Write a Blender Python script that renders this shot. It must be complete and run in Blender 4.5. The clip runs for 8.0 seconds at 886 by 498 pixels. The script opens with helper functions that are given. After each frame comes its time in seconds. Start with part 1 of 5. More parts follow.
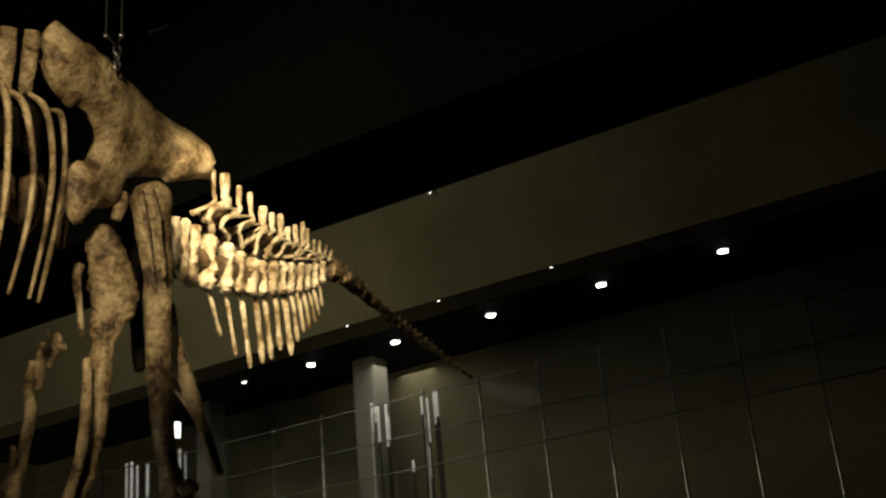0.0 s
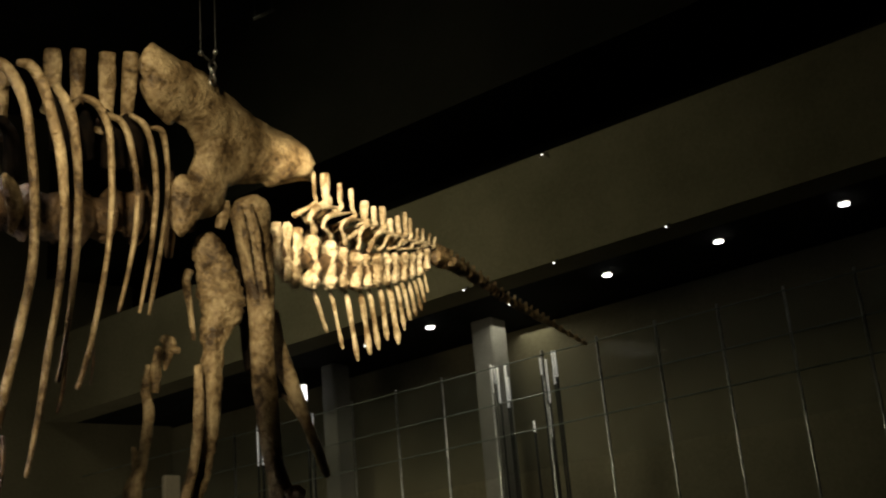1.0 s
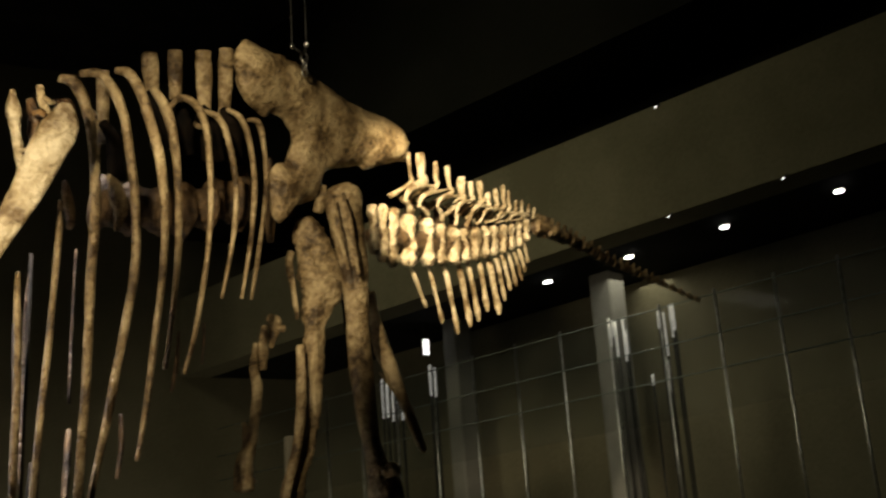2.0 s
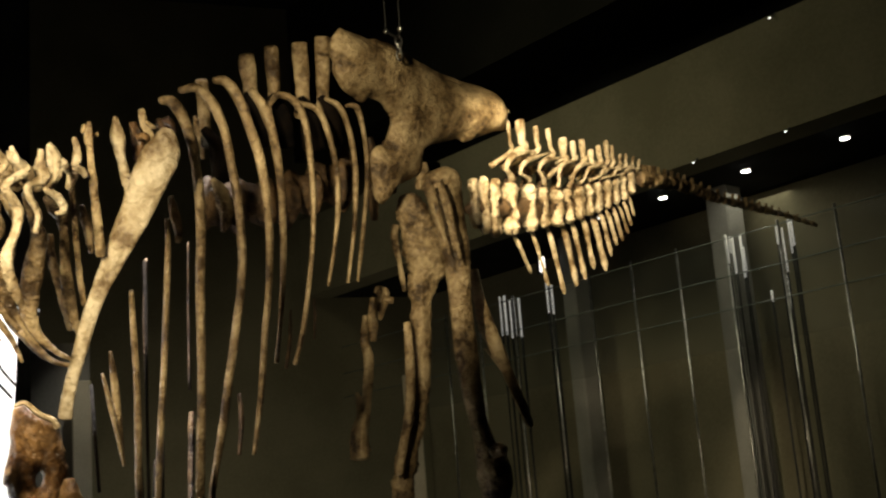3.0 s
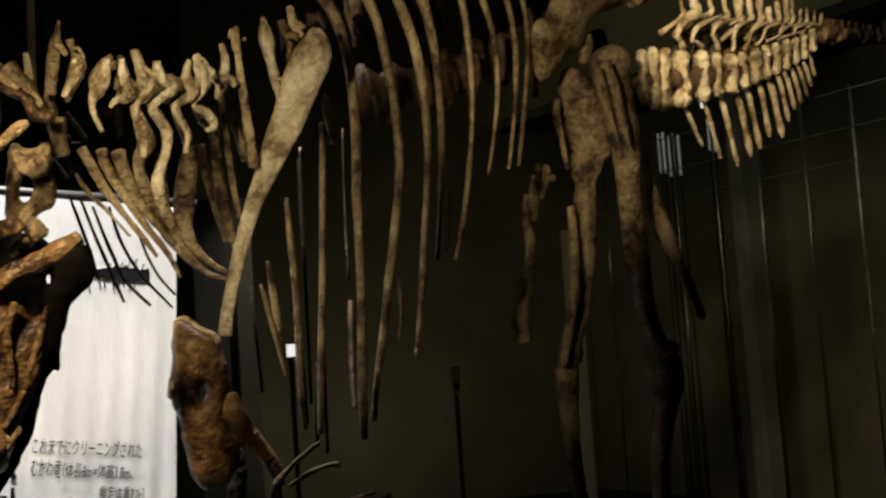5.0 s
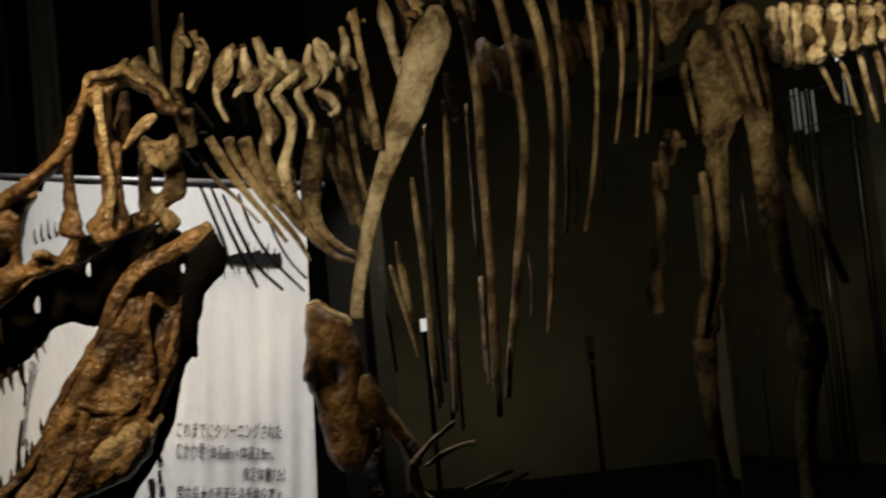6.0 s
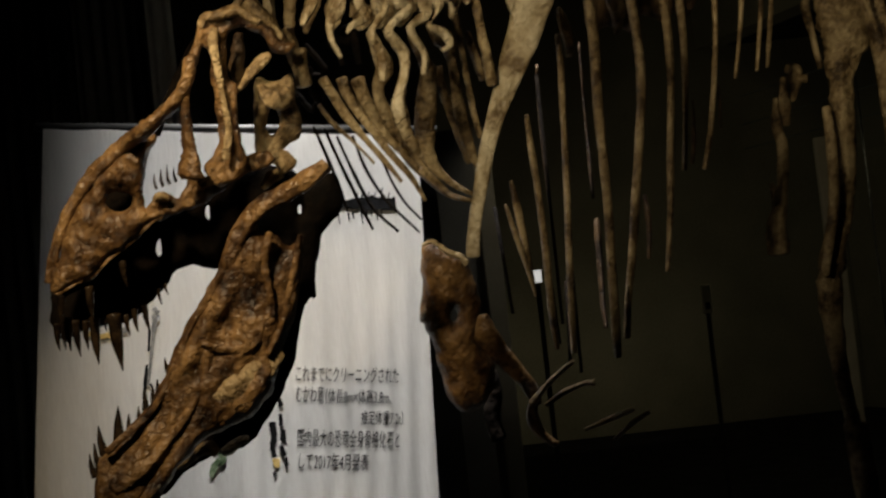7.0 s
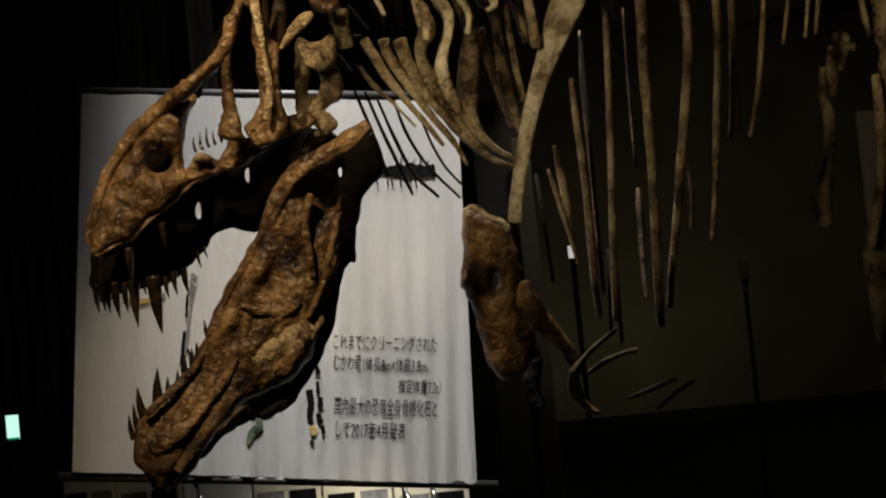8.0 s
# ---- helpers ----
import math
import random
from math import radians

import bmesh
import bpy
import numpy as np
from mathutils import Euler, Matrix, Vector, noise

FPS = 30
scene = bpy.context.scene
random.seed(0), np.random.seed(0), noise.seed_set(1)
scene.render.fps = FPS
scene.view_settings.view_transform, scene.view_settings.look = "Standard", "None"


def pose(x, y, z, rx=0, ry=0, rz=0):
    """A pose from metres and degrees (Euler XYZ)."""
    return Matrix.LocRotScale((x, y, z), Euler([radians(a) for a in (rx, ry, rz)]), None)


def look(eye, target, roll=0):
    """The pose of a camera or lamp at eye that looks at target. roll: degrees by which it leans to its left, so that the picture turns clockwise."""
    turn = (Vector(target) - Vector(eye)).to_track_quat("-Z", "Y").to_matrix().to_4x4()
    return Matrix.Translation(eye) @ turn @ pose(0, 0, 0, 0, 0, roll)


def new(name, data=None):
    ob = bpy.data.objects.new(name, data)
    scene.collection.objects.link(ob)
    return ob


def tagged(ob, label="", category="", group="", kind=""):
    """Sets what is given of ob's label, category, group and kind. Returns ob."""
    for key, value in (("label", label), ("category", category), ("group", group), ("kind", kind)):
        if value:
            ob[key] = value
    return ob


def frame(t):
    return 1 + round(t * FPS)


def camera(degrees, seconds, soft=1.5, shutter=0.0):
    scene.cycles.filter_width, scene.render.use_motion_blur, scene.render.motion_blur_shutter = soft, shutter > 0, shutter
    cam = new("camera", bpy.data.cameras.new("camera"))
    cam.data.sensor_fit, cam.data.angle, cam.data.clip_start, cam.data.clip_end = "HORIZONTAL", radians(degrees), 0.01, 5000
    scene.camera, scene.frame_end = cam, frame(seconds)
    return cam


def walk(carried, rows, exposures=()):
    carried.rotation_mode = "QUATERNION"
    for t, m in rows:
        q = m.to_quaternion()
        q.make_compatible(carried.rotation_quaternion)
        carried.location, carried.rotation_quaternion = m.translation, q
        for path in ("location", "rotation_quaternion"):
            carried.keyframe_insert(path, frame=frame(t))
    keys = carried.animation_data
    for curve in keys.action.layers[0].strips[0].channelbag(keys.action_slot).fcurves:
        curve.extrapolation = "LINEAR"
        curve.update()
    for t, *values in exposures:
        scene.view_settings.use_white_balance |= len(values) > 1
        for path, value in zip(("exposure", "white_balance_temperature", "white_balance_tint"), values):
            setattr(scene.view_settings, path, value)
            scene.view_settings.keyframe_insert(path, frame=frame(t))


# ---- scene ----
cam = camera(40, 8.0, soft=2.2, shutter=0.5)
PATH = [
    (0, look((-0.096, 0.367, 1.137), (2.2693, 3.2367, 2.6094), -5.178)),
    (0.5, look((-0.099, 0.268, 1.213), (2.1155, 3.2986, 2.5962), -4.589)),
    (1, look((-0.066, 0.232, 1.281), (1.9899, 3.3938, 2.6137), -4.906)),
    (1.2, look((-0.077, 0.221, 1.280), (1.9368, 3.4073, 2.6187), -4.759)),
    (2.5, look((0.017, -0.036, 1.463), (1.5028, 3.5328, 2.4885), -4.341)),
    (3, look((0.014, -0.071, 1.593), (1.3647, 3.5876, 2.4812), -4.621)),
    (3.5, look((0.033, -0.093, 1.663), (1.2210, 3.6383, 2.4776), -4.206)),
    (4, look((0.034, -0.080, 1.800), (1.0575, 3.7505, 2.3279), -3.649)),
    (4.2, look((-0.025, -0.034, 1.865), (1.0503, 3.8006, 2.2416), -3.395)),
    (5.3, look((0.055, 0.088, 1.809), (0.7940, 4.0032, 2.1573), -4.642)),
    (5.5, look((0.051, 0.073, 1.804), (0.7152, 4.0023, 2.1538), -5.195)),
    (6, look((0.052, 0.112, 1.844), (0.4834, 4.0785, 2.1277), -5.661)),
    (6.5, look((0.051, 0.100, 1.819), (0.2636, 4.0866, 2.0626), -5.908)),
    (7, look((0.036, 0.145, 1.805), (0.0956, 4.1407, 1.9861), -6.255)),
    (7.5, look((0.022, 0.165, 1.781), (-0.0016, 4.1636, 1.8965), -5.818)),
    (8, look((0.013, 0.183, 1.780), (-0.0405, 4.1806, 1.9000), -5.723)),
]
walk(cam, PATH, exposures=[(0.0, 0.0), (2.5, 0.0), (3.5, -0.1), (4.2, -0.5), (5.3, -1.55), (6.0, -1.75), (6.5, -1.85), (7.0, -2.0), (8.0, -2.2)])

# ---- world and lights ----
world = bpy.data.worlds.new("hall_dark")
scene.world = world
world.use_nodes = True
world.node_tree.nodes["Background"].inputs[0].default_value = (0.9, 1.0, 0.75, 1)
world.node_tree.nodes["Background"].inputs[1].default_value = 0.004


def spot(name, eye, target, watts, cone, color=(1.0, 0.80, 0.46), size=0.05, blend=0.6):
    data = bpy.data.lights.new(name, "SPOT")
    data.energy, data.spot_size, data.spot_blend, data.color, data.shadow_soft_size = watts, radians(cone), blend, color, size
    ob = new(name, data)
    ob.matrix_world = look(eye, target)
    return ob


spot("tail_spotlight", (0.825, 1.956, 3.11), (2.041, 4.010, 2.762), 720, 21, (1.0, 0.83, 0.54))
spot("hip_spotlight", (0.071, 1.42, 2.559), (1.45, 3.664, 2.76), 165, 33, (1.0, 0.84, 0.54))
spot("shoulder_spotlight", (-0.39, 1.351, 2.377), (0.297, 2.928, 2.334), 110, 38, (1.0, 0.85, 0.57))
spot("neck_spotlight", (-0.325, 1.274, 2.577), (-0.042, 2.866, 2.365), 80, 36, (1.0, 0.84, 0.54))
spot("skull_spotlight", (-0.623, 1.569, 2.865), (-0.489, 2.817, 1.931), 310, 42, (1.0, 0.78, 0.48))
spot("banner_spotlight", (-0.14, 2.75, 6.3), (-0.13, 3.78, 1.75), 15500, 25, (1.0, 0.97, 0.93), 0.12, 0.95)



def area(name, eye, target, watts, wide, high, color, spread=180):
    data = bpy.data.lights.new(name, "AREA")
    data.spread = radians(spread)
    data.shape, data.size, data.size_y, data.energy, data.color = "RECTANGLE", wide, high, watts, color
    ob = new(name, data)
    ob.matrix_world = look(eye, target)
    return ob


# Unseen area fill on the gallery fascia, in place of general hall light.
area("fascia_fill_light", (1.0, 9.0, 8.3), (5.65, 9.6, 3.8), 42, 1.0, 3.0, (1.0, 0.93, 0.60), 110)
area("gallery_light", (6.4, 9.35, 4.5), (6.5, 9.4, 0.0), 13, 0.4, 6.0, (1.0, 0.95, 0.72))
# Unseen low fill, added to brighten the foot of the middle wall.
area("wall_foot_fill_light", (0.6, 13.2, 0.5), (0.6, 15.0, 2.6), 18, 5.0, 0.3, (1.0, 0.90, 0.66))
spot("board_spotlight", (-0.45, 4.62, 0.95), (-0.45, 4.9, 0.85), 16, 160, (1.0, 0.95, 0.85), 0.06, 0.8)
# Added spot with no known fixture, only to lift the partition boards.
spot("partition_fill_spot", (0.75, 6.3, 4.6), (0.609, 7.8, 2.338), 55, 26, (1.0, 0.94, 0.8), 0.05, 0.7)

# ---- materials ----


def mat(name, low, high, rough=0.6, scale=9.0, bump=0.35, fine=60.0, metal=0.0, spots=None, streak=None, cracks=0.0):
    m = bpy.data.materials.new(name)
    m.use_nodes = True
    nt = m.node_tree
    b = nt.nodes["Principled BSDF"]
    b.inputs["Roughness"].default_value, b.inputs["Metallic"].default_value = rough, metal
    if rough > 0.83:
        b.inputs["Specular IOR Level"].default_value = 0.1
    tc = nt.nodes.new("ShaderNodeTexCoord")
    mp = nt.nodes.new("ShaderNodeMapping")
    nt.links.new(tc.outputs["Object"], mp.inputs[0])
    if streak:
        mp.inputs["Scale"].default_value = streak
    big = nt.nodes.new("ShaderNodeTexNoise")
    big.inputs["Scale"].default_value, big.inputs["Detail"].default_value = scale, 6
    small = nt.nodes.new("ShaderNodeTexNoise")
    small.inputs["Scale"].default_value, small.inputs["Detail"].default_value = fine, 5
    for n in (big, small):
        nt.links.new(mp.outputs[0], n.inputs["Vector"])
    mix = nt.nodes.new("ShaderNodeMath")
    mix.operation = "MULTIPLY_ADD"
    mix.inputs[1].default_value = 0.45
    nt.links.new(small.outputs[0], mix.inputs[0])
    nt.links.new(big.outputs[0], mix.inputs[2])
    ramp = nt.nodes.new("ShaderNodeValToRGB")
    ramp.color_ramp.elements[0].position, ramp.color_ramp.elements[1].position = 0.57, 0.87
    ramp.color_ramp.elements[0].color, ramp.color_ramp.elements[1].color = (*low, 1), (*high, 1)
    if spots:
        e = ramp.color_ramp.elements.new(0.70)
        e.color = (*spots, 1)
    nt.links.new(mix.outputs[0], ramp.inputs[0])
    nt.links.new(ramp.outputs[0], b.inputs["Base Color"])
    bp = nt.nodes.new("ShaderNodeBump")
    bp.inputs["Strength"].default_value, bp.inputs["Distance"].default_value = bump, 0.016
    height = mix.outputs[0]
    if cracks:
        vor = nt.nodes.new("ShaderNodeTexVoronoi")
        vor.feature = "DISTANCE_TO_EDGE"
        vor.inputs["Scale"].default_value = cracks
        warp = nt.nodes.new("ShaderNodeMixRGB")
        warp.inputs[0].default_value = 0.3
        nt.links.new(mp.outputs[0], warp.inputs[1])
        nt.links.new(big.outputs["Color"], warp.inputs[2])
        nt.links.new(warp.outputs[0], vor.inputs["Vector"])
        thin = nt.nodes.new("ShaderNodeMapRange")
        thin.inputs["From Max"].default_value = 0.05
        nt.links.new(vor.outputs["Distance"], thin.inputs["Value"])
        pits = nt.nodes.new("ShaderNodeTexNoise")
        pits.inputs["Scale"].default_value, pits.inputs["Detail"].default_value = fine * 2.2, 3
        nt.links.new(mp.outputs[0], pits.inputs["Vector"])
        add = nt.nodes.new("ShaderNodeMath")
        add.operation = "MULTIPLY_ADD"
        add.inputs[1].default_value = 0.12
        nt.links.new(thin.outputs[0], add.inputs[0])
        nt.links.new(height, add.inputs[2])
        more = nt.nodes.new("ShaderNodeMath")
        more.operation = "MULTIPLY_ADD"
        more.inputs[1].default_value = 0.4
        nt.links.new(pits.outputs[0], more.inputs[0])
        nt.links.new(add.outputs[0], more.inputs[2])
        height = more.outputs[0]
        stain = nt.nodes.new("ShaderNodeMixRGB")
        stain.blend_type = "MULTIPLY"
        dark = nt.nodes.new("ShaderNodeMapRange")
        dark.inputs["To Min"].default_value, dark.inputs["To Max"].default_value = 0.22, 0.0
        nt.links.new(thin.outputs[0], dark.inputs["Value"])
        nt.links.new(dark.outputs[0], stain.inputs[0])
        nt.links.new(ramp.outputs[0], stain.inputs[1])
        stain.inputs[2].default_value = (0.35, 0.28, 0.2, 1)
        nt.links.new(stain.outputs[0], b.inputs["Base Color"])
    nt.links.new(height, bp.inputs["Height"])
    nt.links.new(bp.outputs[0], b.inputs["Normal"])
    return m


def glow(name, color, strength):
    m = bpy.data.materials.new(name)
    m.use_nodes = True
    b = m.node_tree.nodes["Principled BSDF"]
    b.inputs["Base Color"].default_value = (*color, 1)
    b.inputs["Emission Color"].default_value, b.inputs["Emission Strength"].default_value = (*color, 1), strength
    return m


BONE = mat("fossil_cast_tan", (0.065, 0.038, 0.015), (0.52, 0.39, 0.21), 0.40, 11, 1.0, 60, spots=(0.28, 0.19, 0.09), cracks=11)
PALE = mat("fossil_cast_cream", (0.17, 0.11, 0.05), (0.66, 0.55, 0.37), 0.38, 12, 0.9, 50, spots=(0.43, 0.33, 0.19), cracks=9)
BROWN = mat("fossil_cast_brown", (0.022, 0.010, 0.004), (0.30, 0.175, 0.07), 0.34, 12, 1.0, 42, spots=(0.115, 0.060, 0.022), cracks=16)
# Brown of the vertebra bodies; on far ribs and tail filler it paints shade.
UMBER = mat("fossil_umber_and_shade", (0.030, 0.016, 0.006), (0.17, 0.10, 0.042), 0.6, 13, 1.0, 50, spots=(0.085, 0.048, 0.020), cracks=12)
# Near-black cast colour: paints shade on far and inner bones; also rod black.
DARK = mat("shaded_bone_and_rod_black", (0.002, 0.0013, 0.0009), (0.009, 0.0055, 0.003), 0.85, 12, 0.6, 50)
TOOTH = mat("tooth_cast_black_brown", (0.006, 0.004, 0.003), (0.034, 0.022, 0.012), 0.22, 20, 0.2, 90)
STEEL = mat("brushed_steel", (0.30, 0.30, 0.29), (0.55, 0.55, 0.52), 0.3, 15, 0.1, 120, metal=1.0)
BLACK = mat("black_painted_steel", (0.010, 0.010, 0.010), (0.022, 0.022, 0.021), 0.5, 8, 0.1, 60)
CLOTH = mat("white_banner_cloth", (0.70, 0.69, 0.67), (0.80, 0.79, 0.77), 0.85, 5, 0.25, 160, streak=(1.0, 1.0, 0.12))
INK = mat("black_print_ink", (0.002, 0.002, 0.002), (0.006, 0.006, 0.007), 1.0, 20, 0.05, 90)
GREY_INK = mat("grey_print_ink", (0.10, 0.10, 0.10), (0.22, 0.215, 0.205), 0.8, 30, 0.05, 120)
GREEN_INK = mat("green_print_ink", (0.03, 0.06, 0.02), (0.17, 0.21, 0.13), 0.8, 25, 0.05, 120)
OCHRE_INK = mat("ochre_print_ink", (0.30, 0.20, 0.05), (0.42, 0.30, 0.10), 0.8, 25, 0.05, 120)
WALLM = mat("olive_painted_plaster", (0.17, 0.155, 0.10), (0.23, 0.21, 0.14), 0.85, 1.2, 0.12, 30)
CURTAIN = mat("charcoal_curtain", (0.13, 0.122, 0.105), (0.20, 0.188, 0.16), 0.9, 3, 0.3, 90, streak=(1, 1, 0.1))
CEILM = mat("black_ceiling_paint", (0.010, 0.010, 0.009), (0.020, 0.020, 0.018), 0.9, 2, 0.1, 40)
FLOORM = mat("dark_hall_carpet", (0.018, 0.017, 0.015), (0.035, 0.033, 0.03), 0.95, 5, 0.3, 150)
GREYP = mat("grey_partition_board", (0.24, 0.235, 0.21), (0.33, 0.32, 0.29), 0.8, 2, 0.1, 60)
CREAM = mat("cream_poster_board", (0.52, 0.47, 0.34), (0.66, 0.61, 0.47), 0.7, 4, 0.05, 80)
GLASS = mat("smoked_glass_edge", (0.16, 0.19, 0.17), (0.26, 0.29, 0.26), 0.12, 6, 0.02, 40)
PANE = bpy.data.materials.new("railing_glass")
PANE.use_nodes = True
PANE.node_tree.nodes["Principled BSDF"].inputs["Base Color"].default_value = (0.10, 0.12, 0.11, 1)
PANE.node_tree.nodes["Principled BSDF"].inputs["Roughness"].default_value = 0.03
PANE.node_tree.nodes["Principled BSDF"].inputs["Alpha"].default_value = 0.07
LAMP = glow("downlight_lens", (1.0, 0.96, 0.86), 9.0)
# Weak emission that imitates bright vertical reflections; not a lamp.
GLINT = glow("reflection_glow", (1.0, 0.98, 0.90), 0.26)
EXIT = glow("exit_sign_face", (0.55, 1.0, 0.80), 5.0)
EXITG = glow("exit_sign_green", (0.02, 0.45, 0.22), 1.2)
SIGNW = glow("small_lit_sign_face", (1.0, 0.98, 0.92), 2.2)
SIGNY = mat("yellowed_paper_label", (0.45, 0.42, 0.26), (0.60, 0.56, 0.38), 0.8, 20, 0.02, 90)

# ---- mesh builders ----


def part(name, bm, material, parent=None, label="", smooth=True):
    me = bpy.data.meshes.new(name)
    bm.to_mesh(me)
    bm.free()
    me.materials.append(material)
    if smooth:
        me.polygons.foreach_set("use_smooth", [True] * len(me.polygons))
    ob = new(name, me)
    if parent:
        ob.parent = parent
    if label:
        ob["label"] = label
    return ob


def empty(name, where, label, category, group=""):
    ob = new(name)
    ob.location = where
    bpy.context.view_layer.update()
    return tagged(ob, label, category, group)


def spline(pts, n):
    """Catmull-Rom through rows of any width, n steps a span."""
    p = np.array(pts, float)
    p = np.vstack([2 * p[0] - p[1], p, 2 * p[-1] - p[-2]])
    out = []
    for i in range(1, len(p) - 2):
        for k in range(n):
            t = k / n
            a, b, c, d = p[i - 1], p[i], p[i + 1], p[i + 2]
            out.append(0.5 * (2 * b + (c - a) * t + (2 * a - 5 * b + 4 * c - d) * t * t + (3 * b - a - 3 * c + d) * t ** 3))
    out.append(p[-2])
    return np.array(out)


SIDE = Vector((0.26, 0.96, 0.0))


def tube_bm(rows, flat=1.0, rough=0.17, steps=7, sides=14, bm=None, lump=14.0):
    """A long bone along rows of (x, y, z, radius), with rounded ends and an uneven skin."""
    bm = bm or bmesh.new()
    s = spline(rows, steps)
    s[:, 3] = np.maximum(s[:, 3], 0.0008)
    ca = (s[0], s[1]), (s[-1], s[-2])
    ends = []
    for tip, nxt in ca:
        d = tip[:3] - nxt[:3]
        d = d / (np.linalg.norm(d) + 1e-9)
        ends.append([np.array([*(tip[:3] + d * tip[3] * g), tip[3] * k]) for g, k in ((0.14, 0.90), (0.26, 0.62), (0.30, 0.22))])
    s = np.array(ends[0][::-1] + list(s) + ends[1])
    rings = []
    turn = s[0][0] * 37 + s[0][2] * 53
    for i, (x, y, z, r) in enumerate(s):
        a, b = s[max(i - 1, 0)], s[min(i + 1, len(s) - 1)]
        t = Vector(b[:3] - a[:3])
        t = t.normalized() if t.length > 1e-9 else Vector((0, 0, 1))
        u = t.cross(SIDE)
        u = u.normalized() if u.length > 1e-3 else Vector((1, 0, 0))
        w = t.cross(u)
        ring = []
        for k in range(sides):
            an = 2 * math.pi * k / sides
            off = u * math.cos(an) * r + w * math.sin(an) * r * flat
            p = Vector((x, y, z)) + off
            n = noise.fractal(p * lump, 1.0, 2.0, 3) * rough + noise.noise(p * lump * 4) * rough * 0.6
            n += (0.05 + rough * 0.45) * math.cos(2 * an + turn + i * 0.05) + (0.03 + rough * 0.3) * math.cos(3 * an - turn * 2 + i * 0.11)
            n += rough * 0.9 * noise.noise(Vector((math.cos(an) * 2.2 + x * 3, math.sin(an) * 2.2, i * 0.09 + z * 5)))
            ring.append(bm.verts.new(Vector((x, y, z)) + off * (1 + n)))
        rings.append(ring)
    for a, b in zip(rings, rings[1:]):
        for k in range(sides):
            bm.faces.new((a[k], a[(k + 1) % sides], b[(k + 1) % sides], b[k]))
    bm.faces.new(rings[0][::-1])
    bm.faces.new(rings[-1])
    return bm


def inside(p, poly):
    x, y = p
    hit = False
    for (x1, y1), (x2, y2) in zip(poly, np.roll(poly, -1, 0)):
        if (y1 > y) != (y2 > y) and x < (x2 - x1) * (y - y1) / (y2 - y1) + x1:
            hit = not hit
    return hit


def edge_gap(p, polys):
    best = 9.0
    for poly in polys:
        a, b = poly, np.roll(poly, -1, 0)
        d = b - a
        t = np.clip(((p - a) * d).sum(1) / ((d * d).sum(1) + 1e-12), 0, 1)
        best = min(best, np.sqrt((((a + d * t[:, None]) - p) ** 2).sum(1)).min())
    return best


def plate_bm(outline, thick, holes=(), cell=0.022, relief=0.010, rim=0.05, lump=9.0, grain=None, ragged=0.007):
    """A flat bone: the closed outline, filled, domed to its rim, pitted, with real holes through it."""
    from mathutils import geometry
    o3 = np.array(outline)
    mid = o3.mean(0)
    _, _, vt = np.linalg.svd(o3 - mid)
    nrm = vt[2] if vt[2] @ np.array([0.2, -1.0, -0.1]) > 0 else -vt[2]
    u = np.cross([0, 0, 1.0], nrm)
    u /= np.linalg.norm(u)
    v = np.cross(nrm, u)

    def smooth(ring, n):
        r = np.array(ring)
        r = np.vstack([r[-1:], r, r[:2]])
        return spline(r, n)[n:-n - 1]
    ring3 = smooth(o3, 4)
    ring3 = ring3 + np.array([[noise.noise(Vector(q) * 38 + Vector((s, 0, 0))) for s in (0, 31, 57)] for q in ring3]) * ragged
    polys = []
    for r3 in [ring3] + [smooth(np.array(h), 3) for h in holes]:
        polys.append(np.stack([(r3 - mid) @ u, (r3 - mid) @ v], 1))
    bend = (ring3 - mid) @ nrm
    pts, edges = [], []
    for poly in polys:
        base = len(pts)
        pts += [Vector(q) for q in poly]
        edges += [(base + i, base + (i + 1) % len(poly)) for i in range(len(poly))]
    lo, hi = polys[0].min(0), polys[0].max(0)
    rnd = random.Random(5)
    for gx in np.arange(lo[0], hi[0], cell):
        for gy in np.arange(lo[1], hi[1], cell):
            q = np.array((gx + rnd.uniform(-0.3, 0.3) * cell, gy + rnd.uniform(-0.3, 0.3) * cell))
            if inside(q, polys[0]) and not any(inside(q, h) for h in polys[1:]) and edge_gap(q, polys) > cell * 0.45:
                pts.append(Vector(q))
    vs, _, fs, *_ = geometry.delaunay_2d_cdt(pts, edges, [], 0, 1e-6)
    bm = bmesh.new()
    front, back = [], []
    vs = [np.array(q) for q in vs]
    for q in vs:
        g = edge_gap(q, polys)
        w = 1 / (((polys[0] - q) ** 2).sum(1) + 1e-5)
        base = mid + u * q[0] + v * q[1] + nrm * (w @ bend / w.sum())
        dome = thick * math.sqrt(max(0.0, min(1.0, g / rim) * (2 - min(1.0, g / rim))))
        p = base if grain is None else base - grain * (base @ grain) * 0.78
        pit = (noise.fractal(Vector(p) * lump, 1.0, 2.0, 4) * relief + noise.noise(Vector(p) * 45) * relief * 0.3 - abs(noise.noise(Vector(p) * lump * 2.1 + Vector((7, 3, 1)))) * relief * 1.0) * min(1.0, g / 0.02)
        front.append(bm.verts.new(base + nrm * (dome + pit)))
        back.append(bm.verts.new(base - nrm * (dome + 0.0015)))
    sides = {}
    for f in fs:
        c = sum(vs[i] for i in f) / len(f)
        if not inside(c, polys[0]) or any(inside(c, h) for h in polys[1:]):
            continue
        f = list(f)
        bm.faces.new([front[i] for i in f])
        bm.faces.new([back[i] for i in f[::-1]])
        for a, b in zip(f, f[1:] + f[:1]):
            sides[(a, b)] = sides.get((a, b), 0) + 1
    for a, b in list(sides):
        if (b, a) not in sides:
            bm.faces.new((front[b], front[a], back[a], back[b]))
